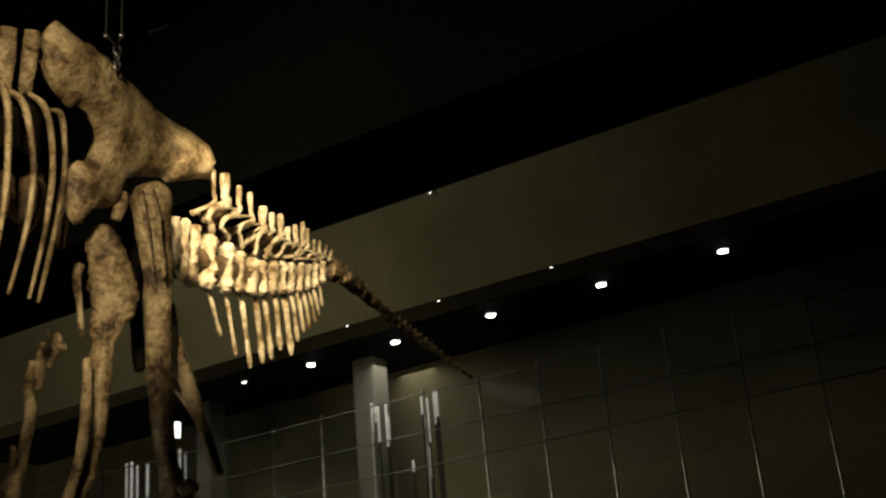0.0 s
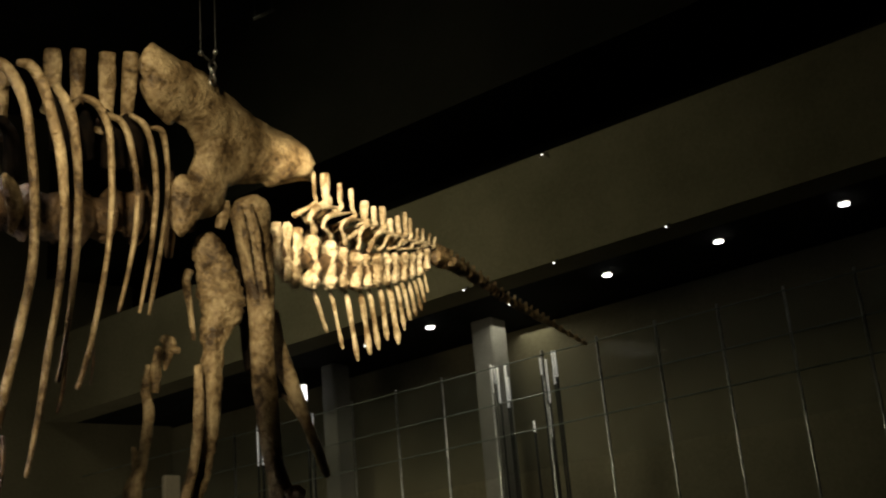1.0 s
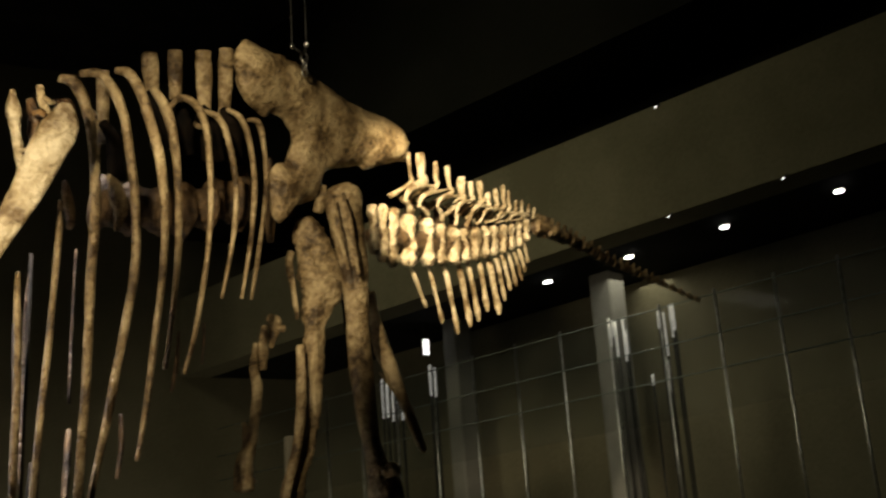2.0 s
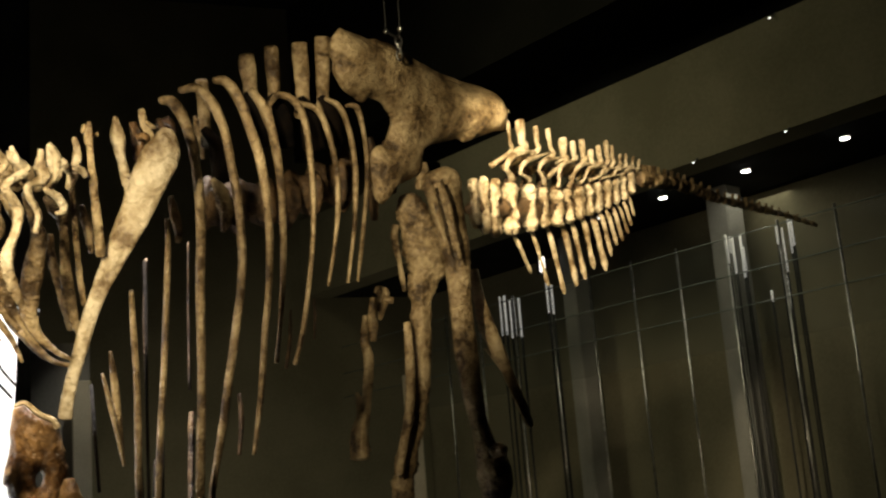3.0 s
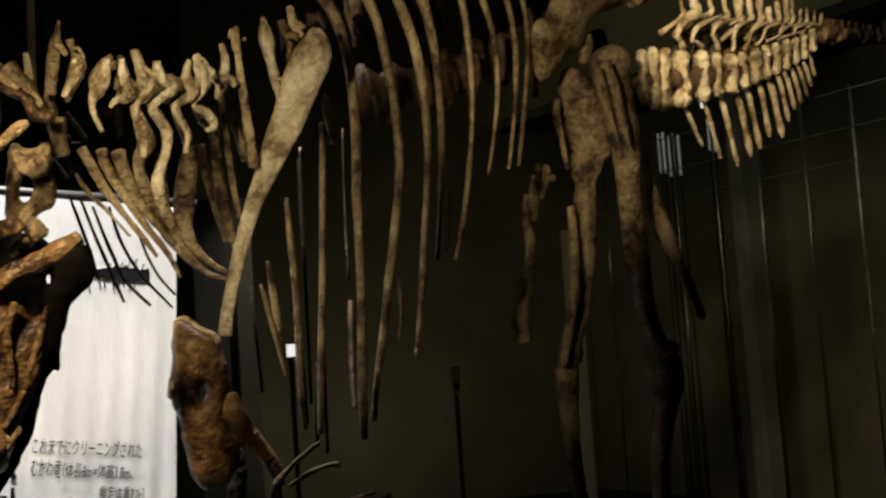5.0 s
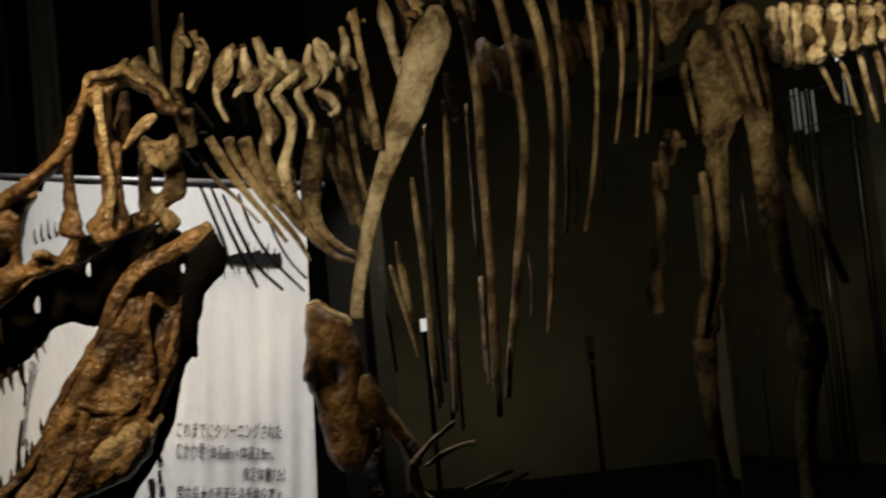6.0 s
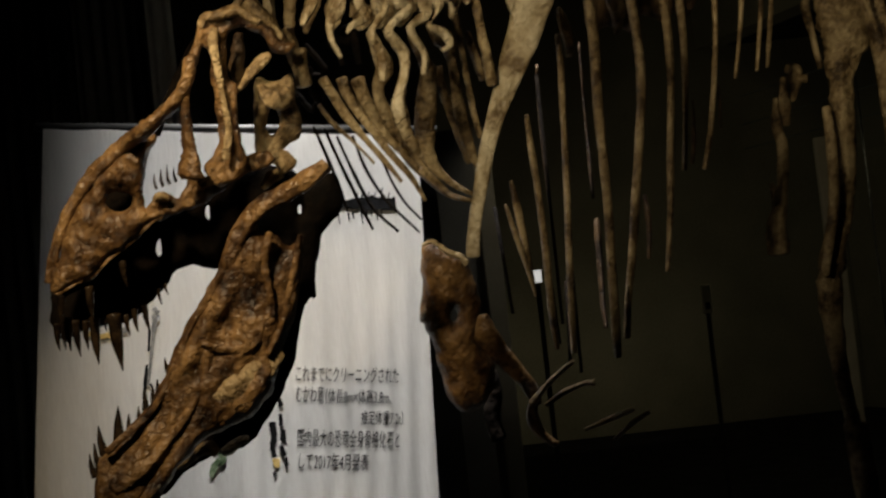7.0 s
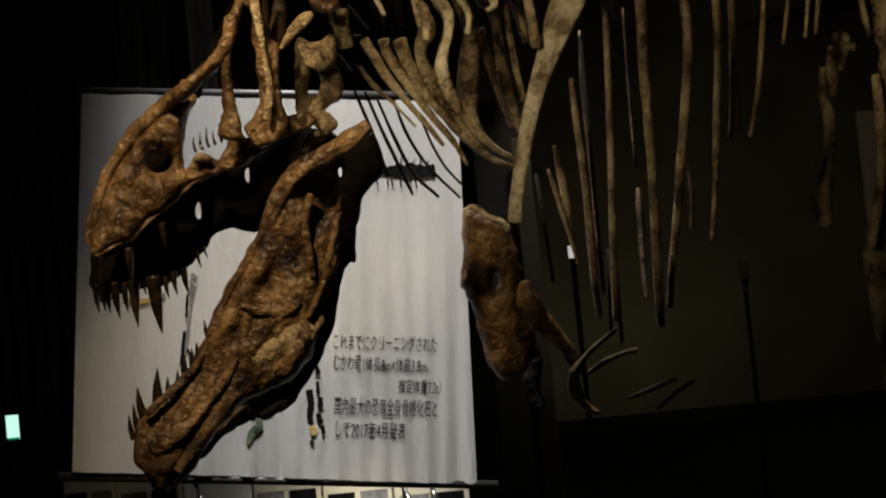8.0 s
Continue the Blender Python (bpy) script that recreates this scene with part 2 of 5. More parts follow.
    bmesh.ops.recalc_face_normals(bm, faces=bm.faces)
    loose = [q for q in bm.verts if not q.link_faces]
    bmesh.ops.delete(bm, geom=loose, context="VERTS")
    return bm


def box_bm(x0, x1, y0, y1, z0, z1, bevel=0.0, bm=None):
    bm = bm or bmesh.new()
    made = bmesh.ops.create_cube(bm, size=1.0)["verts"]
    for q in made:
        q.co = Vector(((x0 + x1) / 2 + q.co.x * (x1 - x0), (y0 + y1) / 2 + q.co.y * (y1 - y0), (z0 + z1) / 2 + q.co.z * (z1 - z0)))
    if bevel:
        bmesh.ops.bevel(bm, geom=list({e for q in made for e in q.link_edges}), offset=bevel, segments=1, affect="EDGES")
    return bm


HALL = pose(5.781, 9.068, 0, 0, 0, 20)


def hall(x, y, z):
    """A point of the gallery side: x behind the fascia, y along it."""
    return HALL @ Vector((x, y, z))


def east(bm):
    """Turn the gallery side to its true line along the hall."""
    bmesh.ops.transform(bm, matrix=HALL, verts=bm.verts)
    return bm


def structure(name, bm, material, label):
    return tagged(part(name, bm, material, smooth=False), label, name.rstrip("_0123456789").split("_")[0], kind="structure")


# ---- the hall ----
structure("floor", box_bm(-9, 16, -8, 34, -0.2, 0.0), FLOORM, "dark carpeted museum hall floor")
structure("ceiling", box_bm(-9, 16, -8, 34, 8.6, 8.9), CEILM, "black painted ceiling high above the exhibits")
structure("wall_south", box_bm(-9, 16, -8.3, -8.0, 0, 8.6), CEILM, "black hall wall behind the visitors")
structure("wall_west", box_bm(-9.3, -9, -8, 34, 0, 8.6), CEILM, "black hall wall beside the banner")
structure("wall_far", box_bm(-9, 16, 34, 34.3, 0, 8.6), WALLM, "olive painted wall at the far end of the hall")
structure("wall_north", box_bm(-9, (0.118, 5.7, 2.089)[0], 5.7, 5.95, 0, 8.6), CEILM, "black partition wall behind the banner")
structure("wall_middle", box_bm(-9, 5.2, 15.0, 15.3, 0, 8.6), WALLM, "olive wall across the hall, lit from below")
structure("wall_east", east(box_bm(1.5, 1.8, -16, 6.6, 0, 4.58)), WALLM, "dim olive wall at the back of the gallery")
structure("wall_east_upper", east(box_bm(1.0, 9, -16, 22, 5.62, 6.41)), CEILM, "black recess above the gallery fascia")
structure("trim_fascia", east(box_bm(0.0, 0.35, -16, 22, 4.60, 5.62)), WALLM, "olive painted gallery fascia")
structure("trim_upper", east(box_bm(-0.03, 9, -16, 22, 6.41, 8.6)), mat("charcoal_plaster", (0.010, 0.010, 0.007), (0.017, 0.016, 0.012), 0.9, 1, 0.1, 30), "charcoal upper hall wall")
structure("ceiling_gallery", east(box_bm(0.35, 9, -16, 22, 4.60, 4.72)), CEILM, "black soffit over the gallery")

# ---- the mounted skeleton ----
skeleton = empty("dinosaur_skeleton", (1.2, 3.6, 0.45), "mounted theropod skeleton cast, brown and cream bones with open jaws", "skeleton")
SHIFT = Matrix.Translation(skeleton.location).inverted()


def bone(name, rows, material=BONE, parent=None, label="", **how):
    ob = part(name, tube_bm(rows, **how), material, parent or skeleton, label)
    ob.matrix_parent_inverse = SHIFT
    return ob


def flat_bone(name, outline, thick, material=BONE, parent=None, label="", **how):
    ob = part(name, plate_bm(outline, thick, **how), material, parent or skeleton, label)
    ob.matrix_parent_inverse = SHIFT
    return ob


def under(ob, parent):
    """Keep a sub-part where it was built, below a part that is itself unmoved."""
    ob.parent, ob.matrix_parent_inverse = parent, Matrix.Identity(4)
    return ob


def lerp(table, k):
    xs = np.linspace(0, 1, len(table))
    t = np.array(table, float)
    return np.array([np.interp(k, xs, t[:, c]) for c in range(t.shape[1])])


# pelvis and hind legs
flat_bone("ilium", [(0.984, 3.316, 3.115), (1.064, 3.370, 3.122), (1.134, 3.414, 3.125), (1.206, 3.458, 3.131), (1.291, 3.524, 3.117), (1.391, 3.597, 3.109), (1.485, 3.661, 3.099), (1.565, 3.699, 3.103), (1.647, 3.736, 3.095), (1.706, 3.761, 3.077), (1.726, 3.779, 3.033), (1.722, 3.793, 2.977), (1.666, 3.785, 2.966), (1.553, 3.768, 2.917), (1.504, 3.751, 2.918), (1.411, 3.720, 2.886), (1.355, 3.702, 2.851), (1.340, 3.710, 2.801), (1.322, 3.711, 2.761), (1.254, 3.679, 2.723), (1.213, 3.662, 2.681), (1.189, 3.652, 2.650), (1.163, 3.630, 2.661), (1.138, 3.589, 2.741), (1.144, 3.569, 2.809), (1.192, 3.593, 2.845), (1.217, 3.588, 2.901), (1.197, 3.554, 2.939), (1.143, 3.502, 2.960), (1.112, 3.479, 2.962), (1.088, 3.472, 2.936), (1.041, 3.434, 2.942), (0.996, 3.394, 2.954), (0.969, 3.356, 2.997), (0.952, 3.320, 3.051), (0.959, 3.308, 3.092)], 0.05, BONE, label="broad tan hip blade with a rough mottled face", cell=0.03, relief=0.012, rim=0.09)
bone("ilium_crest", [(0.997, 3.373, 3.118, 0.0136), (1.101, 3.439, 3.128, 0.0157), (1.223, 3.517, 3.135, 0.0188), (1.366, 3.626, 3.118, 0.0171), (1.535, 3.731, 3.112, 0.0194), (1.671, 3.792, 3.096, 0.0278), (1.724, 3.821, 3.046, 0.0278)], BONE, flat=0.9)
bone("femur", [(1.272, 3.328, 2.661, 0.0365), (1.286, 3.340, 2.633, 0.0553), (1.308, 3.368, 2.560, 0.0504), (1.327, 3.387, 2.483, 0.0454), (1.341, 3.400, 2.402, 0.0413), (1.345, 3.409, 2.320, 0.0381), (1.345, 3.413, 2.236, 0.0359), (1.347, 3.411, 2.137, 0.0376), (1.351, 3.409, 2.063, 0.0392), (1.354, 3.405, 1.983, 0.0342), (1.364, 3.401, 1.903, 0.0303), (1.379, 3.396, 1.834, 0.0349), (1.398, 3.390, 1.764, 0.0526), (1.404, 3.389, 1.712, 0.0544), (1.395, 3.392, 1.645, 0.0383)], BONE, label="long tan thigh bone", flat=0.85, steps=6, sides=16, rough=0.07)
bone("femur_ridge", [(1.222, 3.254, 2.606, 0.0049), (1.241, 3.277, 2.546, 0.0078), (1.261, 3.301, 2.474, 0.0068), (1.284, 3.315, 2.398, 0.0029)], BONE, flat=0.6, rough=0.3)
bone("femur_ridge", [(1.250, 3.244, 2.612, 0.0049), (1.276, 3.268, 2.549, 0.0098), (1.295, 3.291, 2.476, 0.0078), (1.314, 3.310, 2.384, 0.0049)], BONE, flat=0.6, rough=0.3)
bone("femur_condyle", [(1.374, 3.340, 1.795, 0.016), (1.398, 3.333, 1.804, 0.0216), (1.416, 3.327, 1.797, 0.0169)], BONE)
bone("shin_bone", [(1.403, 3.402, 1.684, 0.0412), (1.379, 3.412, 1.538, 0.0316), (1.367, 3.420, 1.355, 0.025), (1.380, 3.417, 1.192, 0.0315)], BONE)
# Far thigh bone in shade: the darkness is painted, not cast.
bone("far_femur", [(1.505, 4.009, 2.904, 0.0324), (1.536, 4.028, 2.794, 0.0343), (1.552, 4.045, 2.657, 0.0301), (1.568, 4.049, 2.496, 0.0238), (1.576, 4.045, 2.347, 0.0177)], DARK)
bone("far_thigh_bone", [(1.322, 3.783, 2.719, 0.0261), (1.339, 3.794, 2.671, 0.0452), (1.357, 3.806, 2.602, 0.0581), (1.379, 3.813, 2.520, 0.0689), (1.382, 3.815, 2.475, 0.0627), (1.363, 3.821, 2.418, 0.0446), (1.354, 3.822, 2.343, 0.0315), (1.351, 3.819, 2.250, 0.0312), (1.342, 3.814, 2.141, 0.0309), (1.330, 3.810, 2.052, 0.0307), (1.309, 3.810, 1.965, 0.0314), (1.285, 3.811, 1.897, 0.035), (1.258, 3.814, 1.823, 0.0405), (1.241, 3.817, 1.734, 0.0384)], BONE, label="tan bone with a knobbly expanded head", flat=0.8, rough=0.26)
bone("far_shin_bone", [(1.244, 3.817, 1.750, 0.0384), (1.239, 3.820, 1.593, 0.028), (1.253, 3.820, 1.396, 0.0223), (1.265, 3.818, 1.278, 0.0278)], BONE)
bone("slender_shaft", [(1.279, 3.757, 2.267, 0.0127), (1.276, 3.750, 2.154, 0.0145), (1.269, 3.744, 2.049, 0.0153), (1.252, 3.741, 1.947, 0.0142), (1.229, 3.743, 1.856, 0.0141), (1.209, 3.745, 1.769, 0.0122)], BONE)
bone("slender_shaft", [(1.321, 3.840, 2.181, 0.0087), (1.328, 3.833, 2.074, 0.0125), (1.312, 3.830, 1.953, 0.0143), (1.291, 3.831, 1.852, 0.0142)], BONE)
bone("slender_shaft", [(1.342, 3.992, 2.665, 0.0189), (1.334, 3.998, 2.626, 0.0159), (1.347, 4.007, 2.552, 0.0119), (1.363, 4.013, 2.429, 0.0079)], BONE)
bone("ischium", [(1.460, 3.566, 2.405, 0.0109), (1.469, 3.566, 2.316, 0.0178), (1.484, 3.559, 2.227, 0.0245), (1.507, 3.547, 2.149, 0.0224), (1.531, 3.532, 2.062, 0.0174), (1.553, 3.520, 1.983, 0.0154), (1.575, 3.508, 1.902, 0.0134), (1.583, 3.504, 1.882, 0.0105)], BONE, label="long slanting hip spur")
bone("ischium_strut", [(1.486, 3.591, 2.149, 0.0049), (1.521, 3.574, 2.093, 0.0068), (1.545, 3.561, 2.040, 0.0068), (1.573, 3.546, 1.966, 0.0067)], BONE)
bone("toe_bone", [(1.285, 4.111, 2.455, 0.0156), (1.312, 4.110, 2.439, 0.0254), (1.304, 4.113, 2.384, 0.0175), (1.294, 4.116, 2.346, 0.0078)], BONE)
bone("toe_bone", [(1.310, 4.093, 2.414, 0.0117), (1.339, 4.090, 2.409, 0.0117)], BONE)
bone("toe_bone", [(1.272, 4.114, 2.424, 0.0097), (1.266, 4.119, 2.344, 0.0175), (1.266, 4.123, 2.269, 0.0116)], BONE)
bone("pubis_boot", [(1.240, 4.121, 2.360, 0.0097), (1.234, 4.125, 2.276, 0.0174), (1.244, 4.128, 2.203, 0.0192), (1.236, 4.131, 2.111, 0.021), (1.223, 4.134, 2.030, 0.0228), (1.200, 4.140, 1.942, 0.0341), (1.196, 4.142, 1.855, 0.0377)], BONE)
bone("pubis_boot", [(1.196, 4.137, 2.083, 0.0076), (1.207, 4.137, 2.013, 0.0171), (1.200, 4.140, 1.942, 0.0151), (1.220, 4.138, 1.873, 0.0151)], BONE)
bone("hip_socket_knob", [(1.346, 3.722, 2.726, 0.0151), (1.355, 3.703, 2.776, 0.0172), (1.355, 3.689, 2.809, 0.0111)], BONE)

# tail: slab bodies, spines above, hooked processes between, chevrons below
BODY_TOP = [(1.528, 3.677, 2.750), (1.584, 3.722, 2.773), (1.649, 3.776, 2.781), (1.743, 3.852, 2.790), (1.850, 3.931, 2.812), (1.943, 3.999, 2.821), (2.024, 4.055, 2.828), (2.093, 4.099, 2.845), (2.161, 4.139, 2.870), (2.223, 4.173, 2.893), (2.286, 4.209, 2.912), (2.348, 4.241, 2.933), (2.406, 4.271, 2.953), (2.455, 4.294, 2.973), (2.503, 4.316, 2.995)]
BODY_FOOT = [(1.547, 3.728, 2.593, 0.016), (1.595, 3.773, 2.583, 0.014), (1.653, 3.822, 2.584, 0.019), (1.746, 3.893, 2.613, 0.022), (1.865, 3.979, 2.648, 0.021), (1.954, 4.040, 2.673, 0.018), (2.030, 4.090, 2.696, 0.019), (2.103, 4.135, 2.722, 0.017), (2.173, 4.175, 2.749, 0.016), (2.236, 4.210, 2.775, 0.015), (2.299, 4.244, 2.799, 0.014), (2.361, 4.276, 2.825, 0.013), (2.419, 4.304, 2.850, 0.012), (2.470, 4.327, 2.877, 0.011), (2.521, 4.347, 2.911, 0.012)]
SPINE_TOP = [(1.723, 3.778, 3.005), (1.790, 3.825, 3.026), (1.891, 3.901, 3.034), (1.966, 3.954, 3.044), (2.059, 4.022, 3.033), (2.121, 4.064, 3.036), (2.178, 4.097, 3.055), (2.236, 4.141, 3.028), (2.287, 4.166, 3.057), (2.335, 4.187, 3.086), (2.373, 4.213, 3.075), (2.431, 4.253, 3.052), (2.469, 4.272, 3.062), (2.518, 4.300, 3.060), (2.561, 4.325, 3.056)]
SPINE_FOOT = [(1.745, 3.821, 2.906, 0.008), (1.815, 3.870, 2.929, 0.017), (1.904, 3.933, 2.950, 0.009), (1.993, 3.998, 2.949, 0.011), (2.070, 4.052, 2.951, 0.015), (2.135, 4.091, 2.966, 0.011), (2.193, 4.127, 2.977, 0.013), (2.244, 4.161, 2.972, 0.010), (2.301, 4.191, 2.993, 0.012), (2.350, 4.218, 3.006, 0.009), (2.387, 4.239, 3.008, 0.008), (2.432, 4.265, 3.011, 0.007), (2.473, 4.287, 3.017, 0.007), (2.515, 4.311, 3.014, 0.006), (2.557, 4.334, 3.017, 0.006)]
CHEVRON_TOP = [(1.774, 3.917, 2.605), (1.879, 3.991, 2.640), (1.977, 4.057, 2.672), (2.067, 4.114, 2.704), (2.125, 4.148, 2.730), (2.200, 4.191, 2.755), (2.263, 4.227, 2.773), (2.316, 4.255, 2.794), (2.358, 4.279, 2.805), (2.401, 4.300, 2.822), (2.439, 4.318, 2.839), (2.474, 4.334, 2.856), (2.503, 4.342, 2.894)]
CHEVRON_FOOT = [(1.864, 4.010, 2.492, 0.009), (1.969, 4.095, 2.460, 0.009), (2.069, 4.169, 2.443, 0.011), (2.150, 4.216, 2.484, 0.012), (2.206, 4.247, 2.516, 0.011), (2.262, 4.272, 2.566, 0.012), (2.341, 4.321, 2.569, 0.012), (2.379, 4.330, 2.632, 0.010), (2.417, 4.342, 2.683, 0.010), (2.458, 4.360, 2.708, 0.009), (2.495, 4.374, 2.741, 0.008), (2.516, 4.377, 2.778, 0.007), (2.535, 4.378, 2.820, 0.007)]
HOOKS = [
    [(1.702, 3.782, 2.827), (1.762, 3.815, 2.894), (1.871, 3.890, 2.931)],
    [(1.784, 3.847, 2.831), (1.837, 3.874, 2.892), (1.955, 3.949, 2.945)],
    [(1.898, 3.926, 2.868), (1.947, 3.950, 2.916), (2.038, 4.007, 2.948)],
    [(2.021, 4.012, 2.880), (2.060, 4.027, 2.932), (2.137, 4.071, 2.964)],
    [(2.116, 4.073, 2.897), (2.175, 4.098, 2.953), (2.257, 4.147, 2.970)],
    [(2.193, 4.121, 2.910), (2.244, 4.142, 2.959), (2.336, 4.192, 2.982)],
    [(2.290, 4.177, 2.931), (2.334, 4.195, 2.968), (2.427, 4.243, 2.995)],
    [(2.378, 4.226, 2.951), (2.424, 4.243, 2.987), (2.507, 4.283, 3.014)],
    [(2.447, 4.261, 2.971), (2.485, 4.275, 2.997), (2.551, 4.308, 3.013)]]
bodies = []
for i, (top, foot) in enumerate(zip(BODY_TOP, BODY_FOOT)):
    a, b, r = np.array(top), np.array(foot[:3]), foot[3] * random.uniform(1.12, 1.32)
    lean = random.uniform(-0.006, 0.006)
    bodies.append(bone("tail_vertebra", [(*a, r * 0.62), (*(a * 0.86 + b * 0.14), r * 1.02), (*(a * 0.62 + b * 0.38 + np.array([lean, 0, 0])), r * 0.84), (*(a * 0.34 + b * 0.66), r * 0.92), (*(a * 0.12 + b * 0.88), r * 1.06), (*b, r * 0.66)], PALE, flat=2.2 - 0.05 * i, steps=5, sides=16, rough=0.34, lump=30))
# Added filler tube behind the bodies, dark so the gaps read as shaded.
bone("tail_gap_fill", [(*(np.array(a) * 0.5 + np.array(b[:3]) * 0.5 + np.array([0.01, 0.035, 0])), b[3] * 2.2) for a, b in zip(BODY_TOP, BODY_FOOT)], UMBER, steps=3, rough=0.25)
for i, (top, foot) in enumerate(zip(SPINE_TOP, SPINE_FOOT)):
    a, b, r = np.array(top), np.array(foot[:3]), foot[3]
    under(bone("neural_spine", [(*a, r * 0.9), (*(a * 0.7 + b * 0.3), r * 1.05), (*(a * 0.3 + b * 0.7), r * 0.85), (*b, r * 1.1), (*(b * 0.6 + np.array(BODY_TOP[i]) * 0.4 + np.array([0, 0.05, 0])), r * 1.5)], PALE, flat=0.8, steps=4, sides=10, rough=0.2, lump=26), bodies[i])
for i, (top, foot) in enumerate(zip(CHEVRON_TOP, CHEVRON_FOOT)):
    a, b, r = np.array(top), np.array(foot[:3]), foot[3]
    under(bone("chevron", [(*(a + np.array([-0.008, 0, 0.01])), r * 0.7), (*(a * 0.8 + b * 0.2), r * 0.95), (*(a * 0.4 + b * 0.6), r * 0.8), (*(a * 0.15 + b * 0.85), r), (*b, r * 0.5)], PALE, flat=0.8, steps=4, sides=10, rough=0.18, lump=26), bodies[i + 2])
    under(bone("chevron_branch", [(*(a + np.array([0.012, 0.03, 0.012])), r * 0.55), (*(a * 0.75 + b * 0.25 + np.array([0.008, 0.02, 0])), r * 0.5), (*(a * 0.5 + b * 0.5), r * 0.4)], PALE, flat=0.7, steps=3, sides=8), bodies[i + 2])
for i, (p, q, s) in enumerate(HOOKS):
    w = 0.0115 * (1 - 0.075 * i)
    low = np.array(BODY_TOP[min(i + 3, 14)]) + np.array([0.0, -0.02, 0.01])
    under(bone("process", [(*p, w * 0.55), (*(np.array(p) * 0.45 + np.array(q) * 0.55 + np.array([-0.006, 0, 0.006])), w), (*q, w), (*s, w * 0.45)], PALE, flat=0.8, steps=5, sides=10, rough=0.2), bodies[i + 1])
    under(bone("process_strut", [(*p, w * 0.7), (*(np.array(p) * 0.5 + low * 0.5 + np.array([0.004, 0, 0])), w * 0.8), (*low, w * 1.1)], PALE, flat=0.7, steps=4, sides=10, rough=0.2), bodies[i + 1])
    # Arches set back in umber, putting shade between the pale hooks.
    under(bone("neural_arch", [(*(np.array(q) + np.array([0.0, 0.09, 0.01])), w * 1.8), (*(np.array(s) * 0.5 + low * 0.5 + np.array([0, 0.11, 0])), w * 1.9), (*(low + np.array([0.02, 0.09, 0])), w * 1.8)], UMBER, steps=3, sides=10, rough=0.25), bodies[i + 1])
WHIP = [(2.591, 4.385, 2.988, 0.0361), (2.751, 4.509, 3.020, 0.0351), (3.087, 4.826, 3.094, 0.0301), (3.514, 5.187, 3.136, 0.0269), (3.933, 5.547, 3.206, 0.0258), (4.365, 5.901, 3.267, 0.0209), (4.970, 6.361, 3.325, 0.0152)]
for i in range(26):
    k = i / 25
    c = lerp(WHIP, k)
    nxt = lerp(WHIP, min(1, k + 0.02)) - lerp(WHIP, max(0, k - 0.02))
    along = nxt[:3] / np.linalg.norm(nxt[:3])
    half = 0.020 + 0.03 * k
    body = bone("tail_tip_vertebra", [(*(c[:3] - along * half), c[3]), (*c[:3], c[3] * 0.7), (*(c[:3] + along * half), c[3] * 0.95)], BONE, steps=2, sides=8)
    under(bone("neural_spine", [(*c[:3], c[3] * 0.4), (*(c[:3] + np.array([0.01, 0, c[3] * 1.7])), c[3] * 0.3)], BONE, steps=2, sides=6), body)

# trunk ribs, near side
ribs = [
    [(0.370, 2.826, 2.675, 0.0077), (0.405, 2.830, 2.669, 0.0134), (0.433, 2.846, 2.627, 0.0134), (0.454, 2.871, 2.562, 0.0115), (0.471, 2.910, 2.473, 0.0116), (0.481, 2.957, 2.367, 0.0117), (0.482, 3.002, 2.259, 0.0117), (0.487, 3.051, 2.121, 0.0108), (0.489, 3.087, 1.980, 0.0109), (0.486, 3.118, 1.838, 0.0109), (0.485, 3.148, 1.726, 0.011), (0.486, 3.176, 1.630, 0.0091)],
    [(0.434, 2.921, 2.739, 0.0077), (0.479, 2.921, 2.746, 0.0116), (0.520, 2.937, 2.709, 0.0136), (0.549, 2.959, 2.652, 0.0116), (0.573, 2.994, 2.562, 0.0107), (0.594, 3.033, 2.465, 0.0107), (0.606, 3.071, 2.366, 0.0108), (0.607, 3.099, 2.280, 0.0108), (0.594, 3.131, 2.163, 0.0108), (0.572, 3.161, 2.016, 0.0108), (0.552, 3.185, 1.884, 0.0109), (0.533, 3.212, 1.770, 0.0089), (0.523, 3.241, 1.672, 0.009)],
    [(0.539, 3.023, 2.812, 0.0078), (0.573, 3.028, 2.811, 0.0127), (0.607, 3.043, 2.773, 0.0127), (0.640, 3.073, 2.704, 0.0128), (0.673, 3.109, 2.618, 0.0128), (0.694, 3.148, 2.515, 0.0109), (0.704, 3.182, 2.410, 0.0109), (0.702, 3.216, 2.273, 0.0099), (0.690, 3.236, 2.149, 0.0099), (0.679, 3.251, 2.025, 0.0099), (0.666, 3.263, 1.917, 0.0079), (0.653, 3.276, 1.827, 0.0059)],
    [(0.665, 3.157, 2.840, 0.0099), (0.710, 3.184, 2.789, 0.0149), (0.741, 3.219, 2.704, 0.012), (0.762, 3.263, 2.586, 0.01), (0.771, 3.303, 2.460, 0.01), (0.769, 3.330, 2.331, 0.008), (0.758, 3.347, 2.201, 0.007), (0.744, 3.356, 2.090, 0.007)],
    [(0.736, 3.265, 2.832, 0.007), (0.765, 3.259, 2.866, 0.0101), (0.811, 3.271, 2.859, 0.0121), (0.849, 3.296, 2.812, 0.0122), (0.871, 3.334, 2.715, 0.0102), (0.885, 3.374, 2.603, 0.0102), (0.885, 3.408, 2.471, 0.0081), (0.870, 3.427, 2.336, 0.0081), (0.846, 3.435, 2.199, 0.0081), (0.817, 3.439, 2.095, 0.007)],
